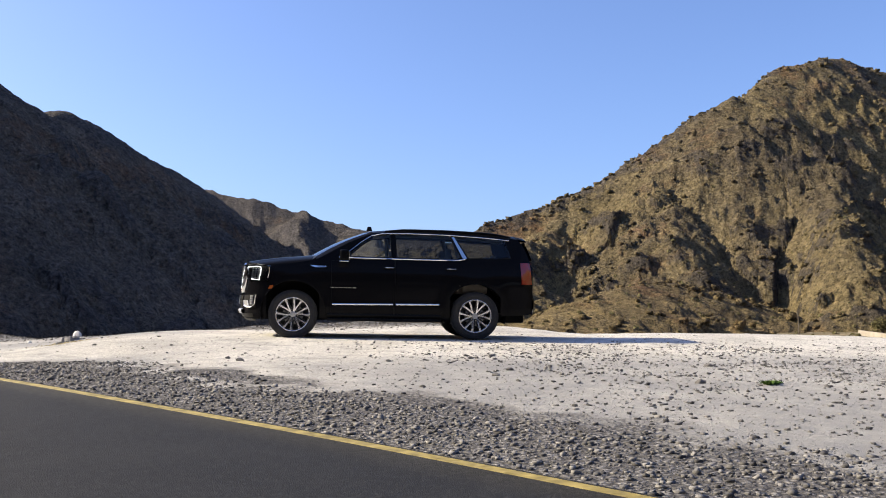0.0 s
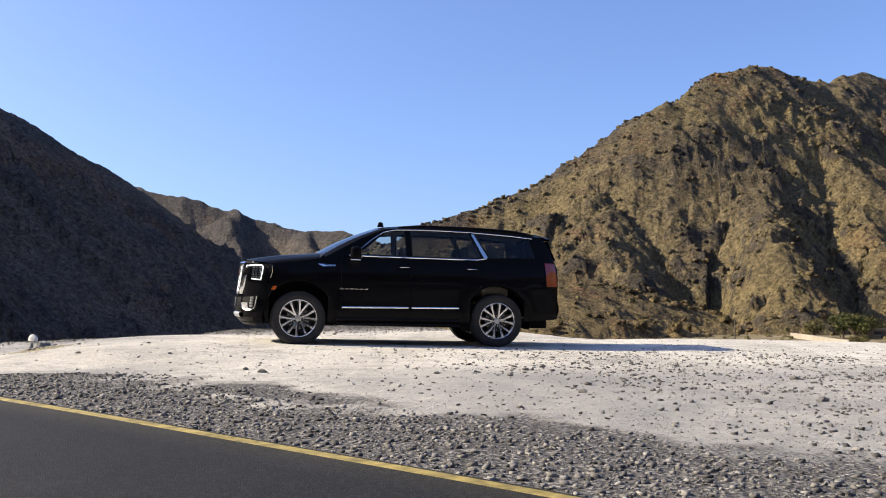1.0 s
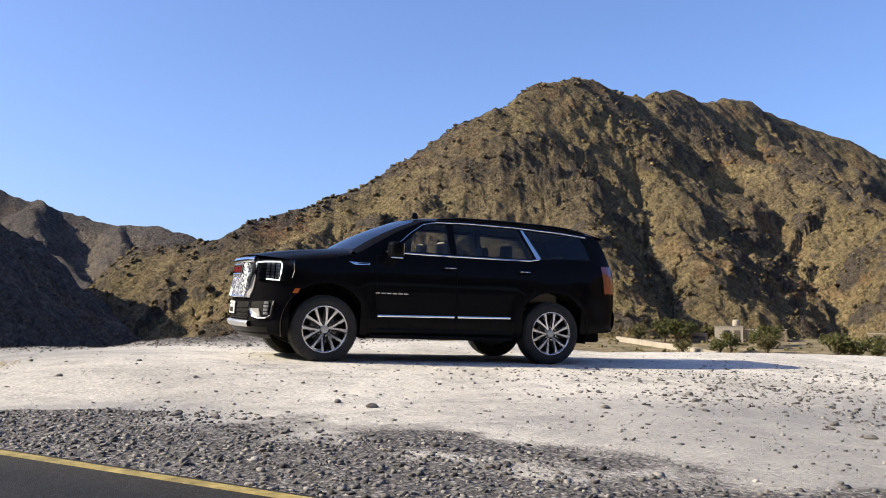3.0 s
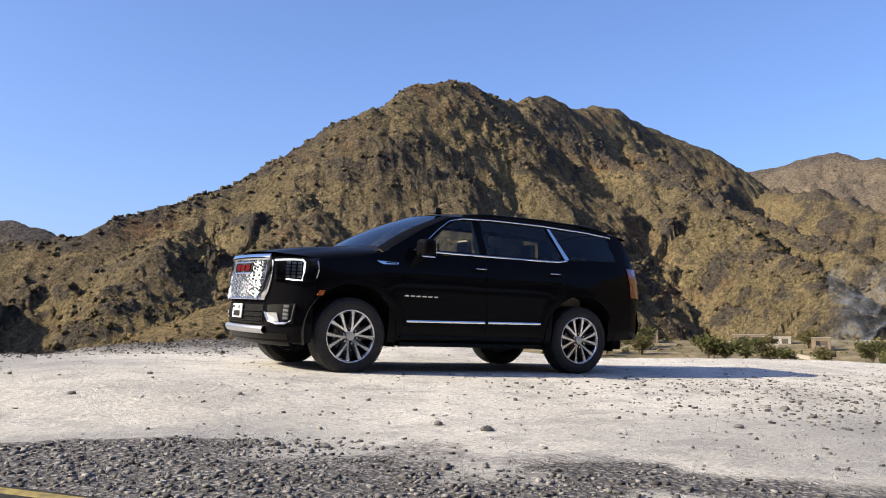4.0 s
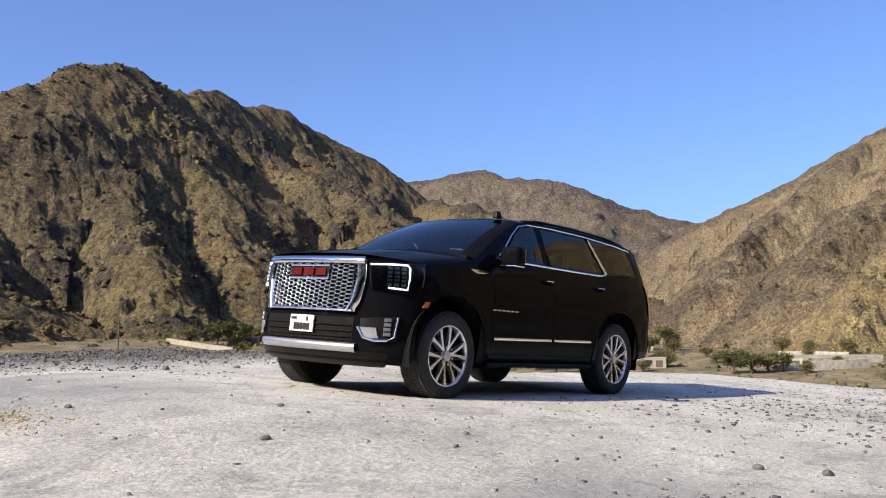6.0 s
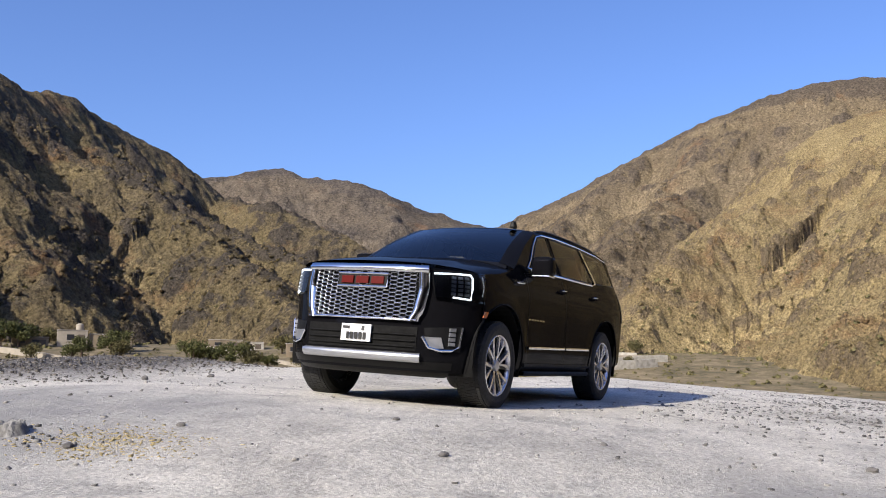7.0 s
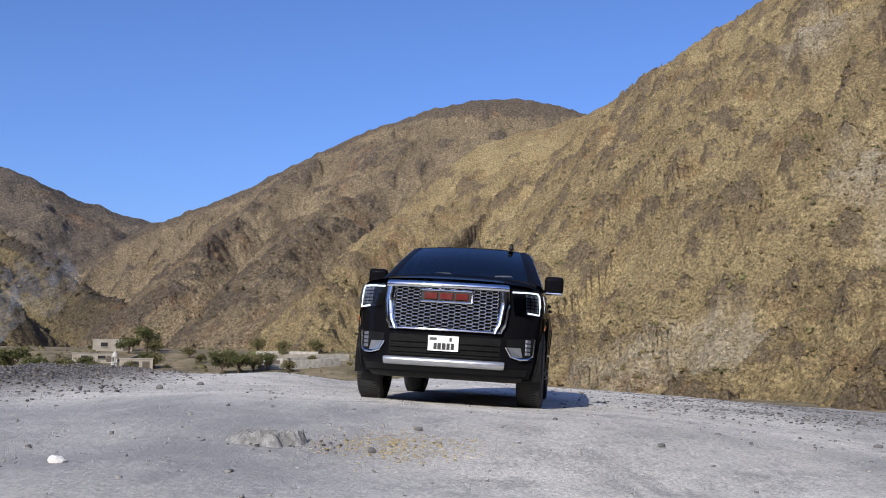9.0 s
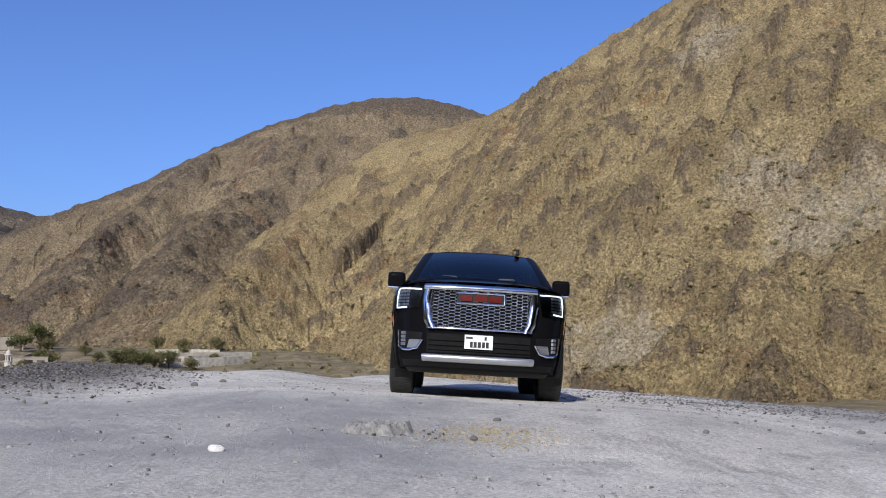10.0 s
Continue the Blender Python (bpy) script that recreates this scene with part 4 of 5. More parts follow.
    for x in AXLES:
        part("axle", bar([(x, -0.80, 0.40), (x, 0.80, 0.40)], 0.05, 10), M_under, car)
    part("exhaust", bar([(0.2, 0.45, 0.30), (1.9, 0.45, 0.30), (2.5, 0.55, 0.36)], 0.05, 10), M_under, car)
    part("roof_aerial", box(-0.325, -0.215, -0.54, -0.475, 1.875, 1.957, 0.018, 0.6), M_trim, car, "small black aerial on the roof")
    # headlining keeps the cabin dark above
    head = [[roof_at(x, 0.66 * t) - Vector((0, 0, 0.05)) for t in np.linspace(-1, 1, 7)] for x in np.linspace(-0.15, 2.3, 12)]
    part("headlining", sheet(head), M_seat, car)


def build_nose(car):
    # grille: chrome surround and a net of six-sided cells
    def outline(k):
        """Half-width of the opening at a height."""
        return float(np.interp(k, [0.775, 0.835, 1.05, 1.19], [0.515, 0.555, 0.585, 0.575]))

    backing = [[front_at(outline(z) * t, z, 0.004) for t in np.linspace(-1, 1, 25)] for z in np.linspace(0.775, 1.19, 9)]
    grille = part("grille", facing(sheet(backing), (-1, 0, 0)), M_under, car, "bright chrome honeycomb grille")
    bm = bmesh.new()
    pitch, rise = 0.074, 0.0365
    for c in range(-10, 11):
        for r in range(14):
            u, z = c * 0.84 * pitch, 0.780 + (r + 0.5 * (c % 2)) * rise
            if abs(u) > outline(min(z, 1.19)) - 0.03 or z > 1.185:
                continue
            ring = [(u - 0.5 * pitch, z), (u - 0.34 * pitch, z + 0.5 * rise), (u + 0.34 * pitch, z + 0.5 * rise), (u + 0.5 * pitch, z), (u + 0.34 * pitch, z - 0.5 * rise), (u - 0.34 * pitch, z - 0.5 * rise)]
            low = [bm.verts.new(front_at(a, b, 0.006)) for a, b in ring]
            top = [bm.verts.new(front_at(u + (a - u) * 0.98, z + (b - z) * 0.97, 0.032)) for a, b in ring]
            mid = [bm.verts.new(front_at(u + (a - u) * 0.90, z + (b - z) * 0.74, 0.030)) for a, b in ring]
            deep = [bm.verts.new(front_at(u + (a - u) * 0.89, z + (b - z) * 0.72, 0.004)) for a, b in ring]
            for i in range(6):
                j = (i + 1) % 6
                bm.faces.new((low[i], low[j], top[j], top[i]))
                bm.faces.new((top[i], top[j], mid[j], mid[i]))
                bm.faces.new((mid[i], mid[j], deep[j], deep[i]))
    bmesh.ops.recalc_face_normals(bm, faces=bm.faces)
    part("grille_net", bm, M_grille, grille, "chrome honeycomb net")
    for side in (-1, 1):
        rows = []
        for z in np.linspace(0.75, 1.235, 14):
            w = outline(min(max(z, 0.775), 1.19))
            rows.append([front_at(side * (w + d), z, o) for d, o in ((-0.035, 0.006), (-0.025, 0.040), (0.0, 0.052), (0.058, 0.042), (0.068, 0.0))])
        part("grille_frame", facing(sheet(rows), (-1, 0, 0)), M_chrome, grille, "chrome grille frame", True)
    for z0, z1, w, o in ((1.185, 1.262, 0.63, 0.055), (0.745, 0.782, 0.56, 0.045)):
        rows = [[front_at(u, z, d) for z, d in ((z0, 0.006), (z0 + 0.008, o), ((z0 + z1) / 2, o + 0.006), (z1 - 0.008, o - 0.012), (z1, 0.0))] for u in np.linspace(-w, w, 31)]
        part("grille_frame", facing(sheet(rows), (-1, 0, 0)), M_chrome, grille, "chrome grille frame", True)
    # badge: three red blocks in a chrome border, left unlettered
    part("badge", prism([(-0.262, 1.045), (0.262, 1.045), (0.262, 1.165), (-0.262, 1.165)], lambda u, v, o: front_at(u, v, 0.028 + o), 0.012, 0.01), M_trim, grille, "red badge blocks in a chrome border")
    for k in (-1, 0, 1):
        u = k * 0.158
        part("badge_block", prism([(u - 0.066, 1.072), (u + 0.066, 1.072), (u + 0.066, 1.140), (u - 0.066, 1.140)], lambda a, b, o: front_at(a, b, 0.040 + o), 0.012, 0.04), M_badge, grille, "red badge block")
    rim = [front_at(u, z, 0.046) for u, z in ((-0.262, 1.045), (0.262, 1.045), (0.262, 1.165), (-0.262, 1.165), (-0.262, 1.045))]
    part("badge_border", bar(rim, 0.010, 6), M_chrome, grille)
    # number plate with plain bars
    plate = part("number_plate", prism([(-0.155, 0.545), (0.155, 0.545), (0.155, 0.700), (-0.155, 0.700)], lambda u, v, o: front_at(u, v, 0.03 + o), 0.012, 0.01), M_plate, car, "white number plate with dark bars")
    inks = [(-0.11 + 0.043 * k, -0.078 + 0.043 * k, 0.562, 0.626) for k in range(5)] + [(-0.085, -0.060, 0.645, 0.685), (0.065, 0.140, 0.655, 0.680)]
    for a, b, c, d in inks:
        part("plate_bar", prism([(a, c), (b, c), (b, d), (a, d)], lambda u, v, o: front_at(u, v, 0.0425 + o), 0.002), M_ink, plate)
    # lower intake and silver bar
    intake = part("lower_intake", facing(sheet([[front_at(s, z, 0.006) for s in np.linspace(-0.58, 0.58, 25)] for z in np.linspace(0.49, 0.70, 5)]), (-1, 0, 0)), M_under, car, "black lower intake")
    for z in (0.525, 0.575, 0.63):
        part("intake_slat", bar([front_at(s, z, 0.016) for s in np.linspace(-0.56, 0.56, 15)], 0.008, 6), M_under, intake)
    rows = [[front_at(s, z, o) for z, o in ((0.385, 0.0), (0.392, 0.035), (0.43, 0.048), (0.462, 0.042), (0.472, 0.0))] for s in np.linspace(-0.62, 0.62, 31)]
    part("skid_bar", facing(sheet(rows), (-1, 0, 0)), M_satin, car, "satin silver lower bumper bar", True)
    for side in (-1, 1):
        # headlamp: dark housing, chrome cells, hooked light line, clear cover
        lo, hi = [(side * 0.70, 0.985), (side * 1.19, 0.955)], [(side * 0.655, 1.20), (side * 1.215, 1.215)]
        lamp = part("headlamp", facing(patch(lo, hi, front_at, 0.008), (-1, side, 0)), M_trim, car, "dark headlamp with a hooked light line", True)
        for r in range(5):
            for c in range(3):
                u, z = side * (0.84 + 0.066 * c), 1.004 + 0.036 * r
                part("lamp_cell", prism([(u, z), (u + side * 0.048, z), (u + side * 0.048, z + 0.027), (u, z + 0.027)], lambda a, b, o: front_at(a, b, 0.009 + o), 0.014, 0.25), M_cell, lamp, "bright headlamp cell")
        hook = [front_at(side * u, z, 0.022) for u, z in ((0.68, 1.190), (0.80, 1.195), (0.92, 1.198), (1.03, 1.198), (1.055, 1.17), (1.05, 1.07), (1.035, 0.975), (0.95, 0.979), (0.86, 0.985))]
        part("light_line", bar(hook, 0.0095, 6), M_led, lamp, "white daytime light line")
        part("side_line", bar([front_at(side * u, z, 0.016) for u, z in ((1.20, 1.19), (1.21, 1.10), (1.185, 1.01))], 0.010, 6), M_chrome, lamp)
        part("lamp_cover", facing(patch([(side * 0.69, 0.975), (side * 1.20, 0.945)], [(side * 0.645, 1.21), (side * 1.225, 1.225)], front_at, 0.034), (-1, side, 0)), M_lens, lamp, "clear lamp cover", True)
        # fog lamp corner
        fog = part("fog_lamp", facing(patch([(side * 0.67, 0.515), (side * 0.99, 0.50)], [(side * 0.64, 0.70), (side * 1.0, 0.73)], front_at, 0.006), (-1, side, 0)), M_trim, car, "black corner inlet with stacked fog lamps", True)
        hockey = [(0.63, 0.622), (0.69, 0.53), (0.79, 0.505), (0.90, 0.51), (0.965, 0.545), (0.985, 0.72)]
        part("fog_trim", bar([front_at(side * u, z, 0.02) for u, z in hockey], 0.012, 6, 0.8), M_chrome, fog, "chrome hooked trim")
        inlay = [(0.645, 0.622), (0.80, 0.622), (0.83, 0.525), (0.71, 0.520)]
        part("fog_inlay", prism([(side * u, z) for u, z in inlay], lambda u, v, o: front_at(u, v, 0.008 + o), 0.014, 0.06), M_satin, fog, "silver corner inlay")
        for r in range(4):
            z = 0.55 + 0.042 * r
            part("fog_cell", prism([(side * 0.865, z), (side * 0.93, z), (side * 0.93, z + 0.034), (side * 0.865, z + 0.034)], lambda u, v, o: front_at(u, v, 0.008 + o), 0.016, 0.25), M_cell, fog, "bright fog lamp cell")
    part("bonnet_camera", box(-2.43, -2.40, -0.02, 0.02, 0.695, 0.715, 0.004), M_trim, car)


def lathe(profile, steps=48):
    """Turns (radius, y) points about the y axis."""
    rows = [[Vector((r * math.cos(a), y, r * math.sin(a))) for r, y in profile] for a in (2 * math.pi * k / steps for k in range(steps + 1))]
    bm = sheet(rows)
    bmesh.ops.remove_doubles(bm, verts=bm.verts, dist=1e-5)
    bmesh.ops.recalc_face_normals(bm, faces=bm.faces)
    return bm


def tyre_mesh():
    bm = lathe([(0.285, -0.02), (0.30, -0.004), (0.345, 0.006), (0.385, -0.002), (0.403, -0.018), (0.413, -0.045), (0.4165, -0.10), (0.4165, -0.175), (0.413, -0.23), (0.40, -0.26), (0.36, -0.275), (0.29, -0.25)], 72)
    # tread blocks
    for k in range(72):
        a = 2 * math.pi * k / 72
        for row, (y0, y1) in enumerate(((-0.052, -0.022), (-0.108, -0.060), (-0.165, -0.115), (-0.215, -0.172), (-0.252, -0.224))):
            b = a + 0.03 * (row % 2)
            for v in bmesh.ops.create_cube(bm, size=1, matrix=Matrix.Rotation(-b, 4, "Y") @ Matrix.Translation((0.4135, (y0 + y1) / 2, 0)) @ Matrix.Diagonal((0.013, y1 - y0, 0.026, 1)))["verts"]:
                if row in (0, 4):
                    v.co *= 1 - 0.006
    return bm


def spoke_mesh(k):
    """One forked spoke of the alloy wheel."""
    bm = bmesh.new()
    for fork in (-1, 1):
        line = [(0.05, 0.05, 0.012), (0.10, 0.10, 0.0105), (0.17, 0.195, 0.012), (0.225, 0.235, 0.0155), (0.274, 0.262, 0.020)]
        left, right, back = [], [], []
        for r, spread, half in line:
            a = fork * spread
            mid = Vector((math.cos(a) * r, 0, math.sin(a) * r))
            across = Vector((-math.sin(a), 0, math.cos(a))) * half
            y = -0.012 - 0.03 * (1 - (r / 0.28)) ** 1.5
            left.append((bm.verts.new(mid - across + Vector((0, y, 0))), bm.verts.new(mid - across * 1.25 + Vector((0, y - 0.05, 0)))))
            right.append((bm.verts.new(mid + across + Vector((0, y, 0))), bm.verts.new(mid + across * 1.25 + Vector((0, y - 0.05, 0)))))
        for i in range(len(line) - 1):
            bm.faces.new((left[i][0], left[i + 1][0], right[i + 1][0], right[i][0]))
            bm.faces.new((left[i][1], left[i + 1][1], left[i + 1][0], left[i][0]))
            bm.faces.new((right[i][0], right[i + 1][0], right[i + 1][1], right[i][1]))
    bmesh.ops.recalc_face_normals(bm, faces=bm.faces)
    bmesh.ops.rotate(bm, cent=(0, 0, 0), matrix=Matrix.Rotation(-2 * math.pi * k / 6, 3, "Y"), verts=bm.verts)
    return bm


def build_wheels(car):
    """Wheels are made with the outer face towards +y and turned for the other side."""
    first = {}
    for x in AXLES:
        for side in (-1, 1):
            turn = Matrix.Translation((x, side * 1.0, 0.398 if x < 0 else 0.4165)) @ (Matrix.Rotation(0.35 if x < 0 else 0.9, 4, "Y") if side > 0 else Matrix.Rotation(math.pi, 4, "Z") @ Matrix.Rotation(0.2 if x < 0 else 0.1, 4, "Y"))
            if not first:
                wheel = part("wheel", lathe([(0.0, -0.10), (0.17, -0.10), (0.175, -0.115), (0.175, -0.14), (0.0, -0.14)], 36), M_disc, car, "alloy wheel with a black tyre")
                part("tyre", tyre_mesh(), M_tyre, wheel, "black treaded tyre")
                part("rim", lathe([(0.290, -0.028), (0.2925, -0.010), (0.285, -0.004), (0.276, -0.010), (0.268, -0.03), (0.262, -0.12), (0.262, -0.22), (0.285, -0.24)], 64), M_alloy, wheel, "bright rim", True)
                part("barrel", lathe([(0.259, -0.05), (0.255, -0.20), (0.18, -0.205), (0.0, -0.205)], 48), M_pocket, wheel)
                for k in range(6):
                    part("spoke", spoke_mesh(k), M_alloy, wheel, "forked polished spoke")
                    web = spoke_mesh(k)
                    bmesh.ops.scale(web, vec=(0.97, 1, 0.97), verts=web.verts)
                    bmesh.ops.rotate(web, cent=(0, 0, 0), matrix=Matrix.Rotation(math.pi / 6, 3, "Y"), verts=web.verts)
                    bmesh.ops.translate(web, vec=(0, -0.018, 0), verts=web.verts)
                    part("spoke", web, M_pocket, wheel, "dark recessed spoke")
                    nut = bar([(0.083 * math.cos(k * math.pi / 3 + 0.5), -0.05, 0.083 * math.sin(k * math.pi / 3 + 0.5)), (0.083 * math.cos(k * math.pi / 3 + 0.5), -0.022, 0.083 * math.sin(k * math.pi / 3 + 0.5))], 0.011, 6)
                    part("wheel_nut", nut, M_chrome, wheel)
                part("centre_cap", lathe([(0.0, -0.012), (0.045, -0.014), (0.05, -0.022), (0.052, -0.06)], 32), M_satin, wheel)
                part("brake_caliper", box(-0.11, 0.11, -0.135, -0.085, 0.12, 0.20, 0.015), M_under, wheel)
                first["wheel"] = wheel
                wheel.matrix_basis = turn
            else:
                copy_thing(first["wheel"], turn)


def build_cabin(car):
    part("dashboard", box(-1.12, -0.62, -0.74, 0.74, 0.95, 1.36, 0.06), M_dash, car)
    ring = [Vector((-0.50 + 0.06 * math.cos(a), -0.42 + 0.185 * math.sin(a), 1.27 + 0.18 * math.cos(a))) for a in (2 * math.pi * k / 24 for k in range(25))]
    part("steering_wheel", bar(ring, 0.017, 8), M_dash, car)
    for x, tilt in ((0.02, 0.10), (0.98, 0.09), (1.80, 0.07)):
        for y in (-0.40, 0.40):
            back = part("seat", box(x + 0.02, x + 0.20, y - 0.25, y + 0.25, 0.95, 1.38 if x < 1.5 else 1.34, 0.06, 0.9), M_seat, car, "pale leather seat", True)
            rest = box(x + 0.12, x + 0.22, y - 0.13, y + 0.13, 1.40 if x < 1.5 else 1.36, 1.60 if x < 1.5 else 1.50, 0.035, 0.9)
            part("headrest", rest, M_seat, back, "pale headrest", True)
            part("cushion", box(x - 0.42, x + 0.05, y - 0.25, y + 0.25, 0.80, 0.97, 0.05), M_seat, back, "", True)
    for side in (-1, 1):
        for x, lean in ((0.145, -0.02), (1.30, -0.10)):
            part("inner_pillar", bar([(x, side * 0.84, 1.36), (x + lean, side * 0.70, 1.80)], 0.035, 8), M_seat, car)
    part("rear_mirror", box(-0.56, -0.52, -0.12, 0.12, 1.70, 1.77, 0.012), M_dash, car)


def build_car():
    car = new("car")
    build_shell(car)
    for side in (-1, 1):
        build_flank(car, side)
    build_nose(car)
    build_wheels(car)
    build_cabin(car)
    car.matrix_basis = pose(0.035, -0.035, -0.028, *CAR_TILT, 0)
    tagged(car, "large glossy black suv with chrome grille parked on dirt", "car")


build_car()


# ---------------------------------------------------------------- gravel and stones on the shelf
M_heap = stone_material("heap_stone", (0.042, 0.037, 0.031), (0.21, 0.188, 0.158))


def strew_gravel():
    rng = np.random.default_rng(7)
    x, y = rng.uniform(-12, 11, 210000), rng.uniform(-15, 3, 210000)
    d = edge_distance(x, y)
    d = np.where(d > -0.07, d + 3.6 * step(-4.4, -2.8, y) - 3.0 * tongue_at(x, y), -9)
    wander = 0.7 * fbm(x * 0.55, y * 0.55, 4, 33)
    dense = step(2.3, 1.3, d + wander) * (d > -5)
    east = 0.40 * step(-2.0, 3.5, x) * step(-1.0, -4.0, y) * (0.35 + 0.65 * step(-0.25, 0.25, fbm(x * 0.8, y * 0.8, 3, 35))) * (d > -5)
    keep = rng.random(len(x)) < np.clip(dense * 0.95 + east, 0, 1)
    x, y = x[keep], y[keep]
    size = 0.009 + 0.036 * rng.random(len(x)) ** 4
    stones("gravel_strip", np.stack([x, y, ground_height(x, y)], 1), size, M_gravel, 8, "grey broken gravel along the road's edge", 0.5)
    # loose pebbles over the trodden dirt
    x, y = rng.uniform(-11, 13, 22000), rng.uniform(-9, 4, 22000)
    free = (edge_distance(x, y) > 1.0) & ~((np.abs(x) < 2.0) & (np.abs(y) < 1.2)) & (rng.random(22000) < 0.22 + 0.5 * (fbm(x * 0.4, y * 0.4, 3, 44) > 0.05))
    x, y = x[free], y[free]
    stones("pebbles", np.stack([x, y, ground_height(x, y)], 1), 0.006 + 0.026 * rng.random(len(x)) ** 6, M_pale_stone, 9, "loose pebbles on pale dirt", 0.6)
    # heaped gravel behind the car and on the mound
    x, y = rng.uniform(-13, 6, 60000), rng.uniform(2.5, 10.5, 60000)
    keep = rng.random(60000) < np.clip(berm_at(x, y) * 1.3 - 0.12, 0, 0.8)
    x, y = x[keep], y[keep]
    stones("gravel_heap", np.stack([x, y, ground_height(x, y)], 1), 0.010 + 0.030 * rng.random(len(x)) ** 3.5, M_heap, 10, "heaped grey gravel behind the parked car", 0.65)


def rock_mesh(seed, lumps=0.25):
    bm = bmesh.new()
    bmesh.ops.create_icosphere(bm, subdivisions=2, radius=0.5)
    for v in bm.verts:
        n = noise.noise(v.co * 2.2 + Vector((seed * 3.1, 0, 0))) + 0.5 * noise.noise(v.co * 5 + Vector((0, seed, 0)))
        v.co *= 1 + lumps * n
        v.co.z = max(v.co.z, -0.22)
    me = bpy.data.meshes.new("rock")
    bm.to_mesh(me)
    bm.free()
    return me


def place_rocks():
    """Single rocks that stand out on the dirt: x, y, length, breadth, height."""
    dark, pale = stone_material("dark_rock", (0.10, 0.095, 0.09), (0.16, 0.15, 0.14)), stone_material("white_rock", (0.66, 0.64, 0.60), (0.74, 0.72, 0.68))
    shapes = {m: [rock_mesh(k) for k in range(4)] for m in (dark, pale)}
    for m, some in shapes.items():
        for me in some:
            me.materials.append(m)
    spots = [(-2.09, -4.69, 0.14, 0.09, 0.07), (-2.28, -4.30, 0.12, 0.08, 0.06), (-4.54, -2.02, 0.09, 0.07, 0.05), (-3.69, -4.63, 0.10, 0.08, 0.06), (-3.42, -4.81, 0.10, 0.07, 0.05), (-5.59, 0.04, 0.11, 0.08, 0.06), (-4.83, -0.17, 0.09, 0.06, 0.05), (-3.70, -1.20, 0.08, 0.06, 0.04), (-3.28, -2.64, 0.08, 0.05, 0.04), (0.87, -7.22, 0.13, 0.09, 0.06), (1.15, -6.58, 0.12, 0.09, 0.06), (-0.18, -5.31, 0.11, 0.09, 0.05), (0.91, -5.12, 0.10, 0.07, 0.05), (1.31, -4.48, 0.16, 0.10, 0.06), (3.78, -6.05, 0.14, 0.1, 0.07), (-1.6, 3.3, 0.16, 0.10, 0.09), (-0.6, 3.2, 0.12, 0.09, 0.07), (2.89, -7.99, 0.15, 0.11, 0.08)]
    white = [(-6.60, 1.79, 0.15, 0.10, 0.08), (-7.03, 7.26, 0.30, 0.22, 0.42), (-9.4, 7.9, 0.5, 0.35, 0.3), (-10.2, 7.6, 0.42, 0.3, 0.25), (-11.1, 7.3, 0.35, 0.3, 0.28)]
    for k, (x, y, a, b, c) in enumerate(spots + white):
        m = dark if k < len(spots) else pale
        ob = new("rock", shapes[m][k % 4])
        z = float(ground_height(np.array([x]), np.array([y]))[0])
        ob.matrix_basis = Matrix.Translation((x, y, z + 0.17 * c)) @ Matrix.Rotation(k * 1.3, 4, "Z") @ Matrix.Diagonal((0.8 * a, 0.8 * b, 0.8 * c, 1))
        tagged(ob, "dark angular rock lying on pale dirt" if m is dark else "whitish rock lying on the gravel", "rock", "rocks on the shelf")


def place_slab():
    """A broken lump of grey concrete in the dirt, with yellow sand beside it."""
    bm = bmesh.new()
    bmesh.ops.create_grid(bm, x_segments=64, y_segments=44, size=0.5)
    for v in bm.verts:
        r = math.hypot(v.co.x, v.co.y) * 2
        edge = 1 - min(1, max(0, (r + 0.25 * noise.noise(v.co * 5) - 0.62) / 0.3))
        v.co.z = 0.075 * edge + 0.03 * edge * noise.noise(v.co * 9) + 0.022 * edge * noise.noise(v.co * 31) - 0.012 - 0.06 * (1 - edge)
        v.co.x *= 0.72
        v.co.y *= 0.42
    m = plain("grey_rubble", (0.20, 0.195, 0.186), 0.95, vary=0.5, scale=22, relief=0.02)
    slab = part("rubble_lump", bm, m, None)
    z = float(ground_height(np.array([-5.62]), np.array([0.78]))[0])
    slab.matrix_basis = pose(-5.58, 0.80, z + 0.005, 2, 0, -75)
    tagged(slab, "low lump of grey broken concrete in the dirt", "rubble")
    rng = np.random.default_rng(5)
    x, y = rng.normal(-5.5, 0.16, 45), rng.normal(0.72, 0.34, 45)
    stones("rubble_bits", np.stack([x, y, ground_height(x, y)], 1), 0.012 + 0.026 * rng.random(45) ** 2, M_gravel, 14, "bits of broken concrete round the lump", 0.6)
    n = 900
    x, y = rng.normal(-5.4, 0.22, n), rng.normal(-0.12, 0.30, n)
    sand = stone_material("yellow_sand", (0.30, 0.24, 0.11), (0.44, 0.355, 0.17))
    stones("yellow_grit", np.stack([x, y, ground_height(x, y)], 1), 0.007 + 0.017 * rng.random(n) ** 2, sand, 12, "scattered yellow grit on the dirt", 0.3)


strew_gravel()
place_rocks()
place_slab()


# ---------------------------------------------------------------- village in the valley
M_plaster = plain("pale_plaster", (0.30, 0.265, 0.21), 0.9, vary=0.18, scale=0.8, relief=0.02)
M_mud = plain("mud_plaster", (0.21, 0.165, 0.11), 0.95, vary=0.25, scale=0.7, relief=0.02)
M_stonewall = plain("terrace_stone", (0.40, 0.375, 0.315), 0.95, vary=0.3, scale=1.6, relief=0.05)
M_white = plain("whitewash", (0.44, 0.42, 0.38), 0.85, vary=0.06, scale=1.0)
M_roof = plain("roof_screed", (0.34, 0.31, 0.265), 0.9, vary=0.2, scale=0.6)
M_opening = plain("dark_opening", (0.02, 0.02, 0.022), 0.4)
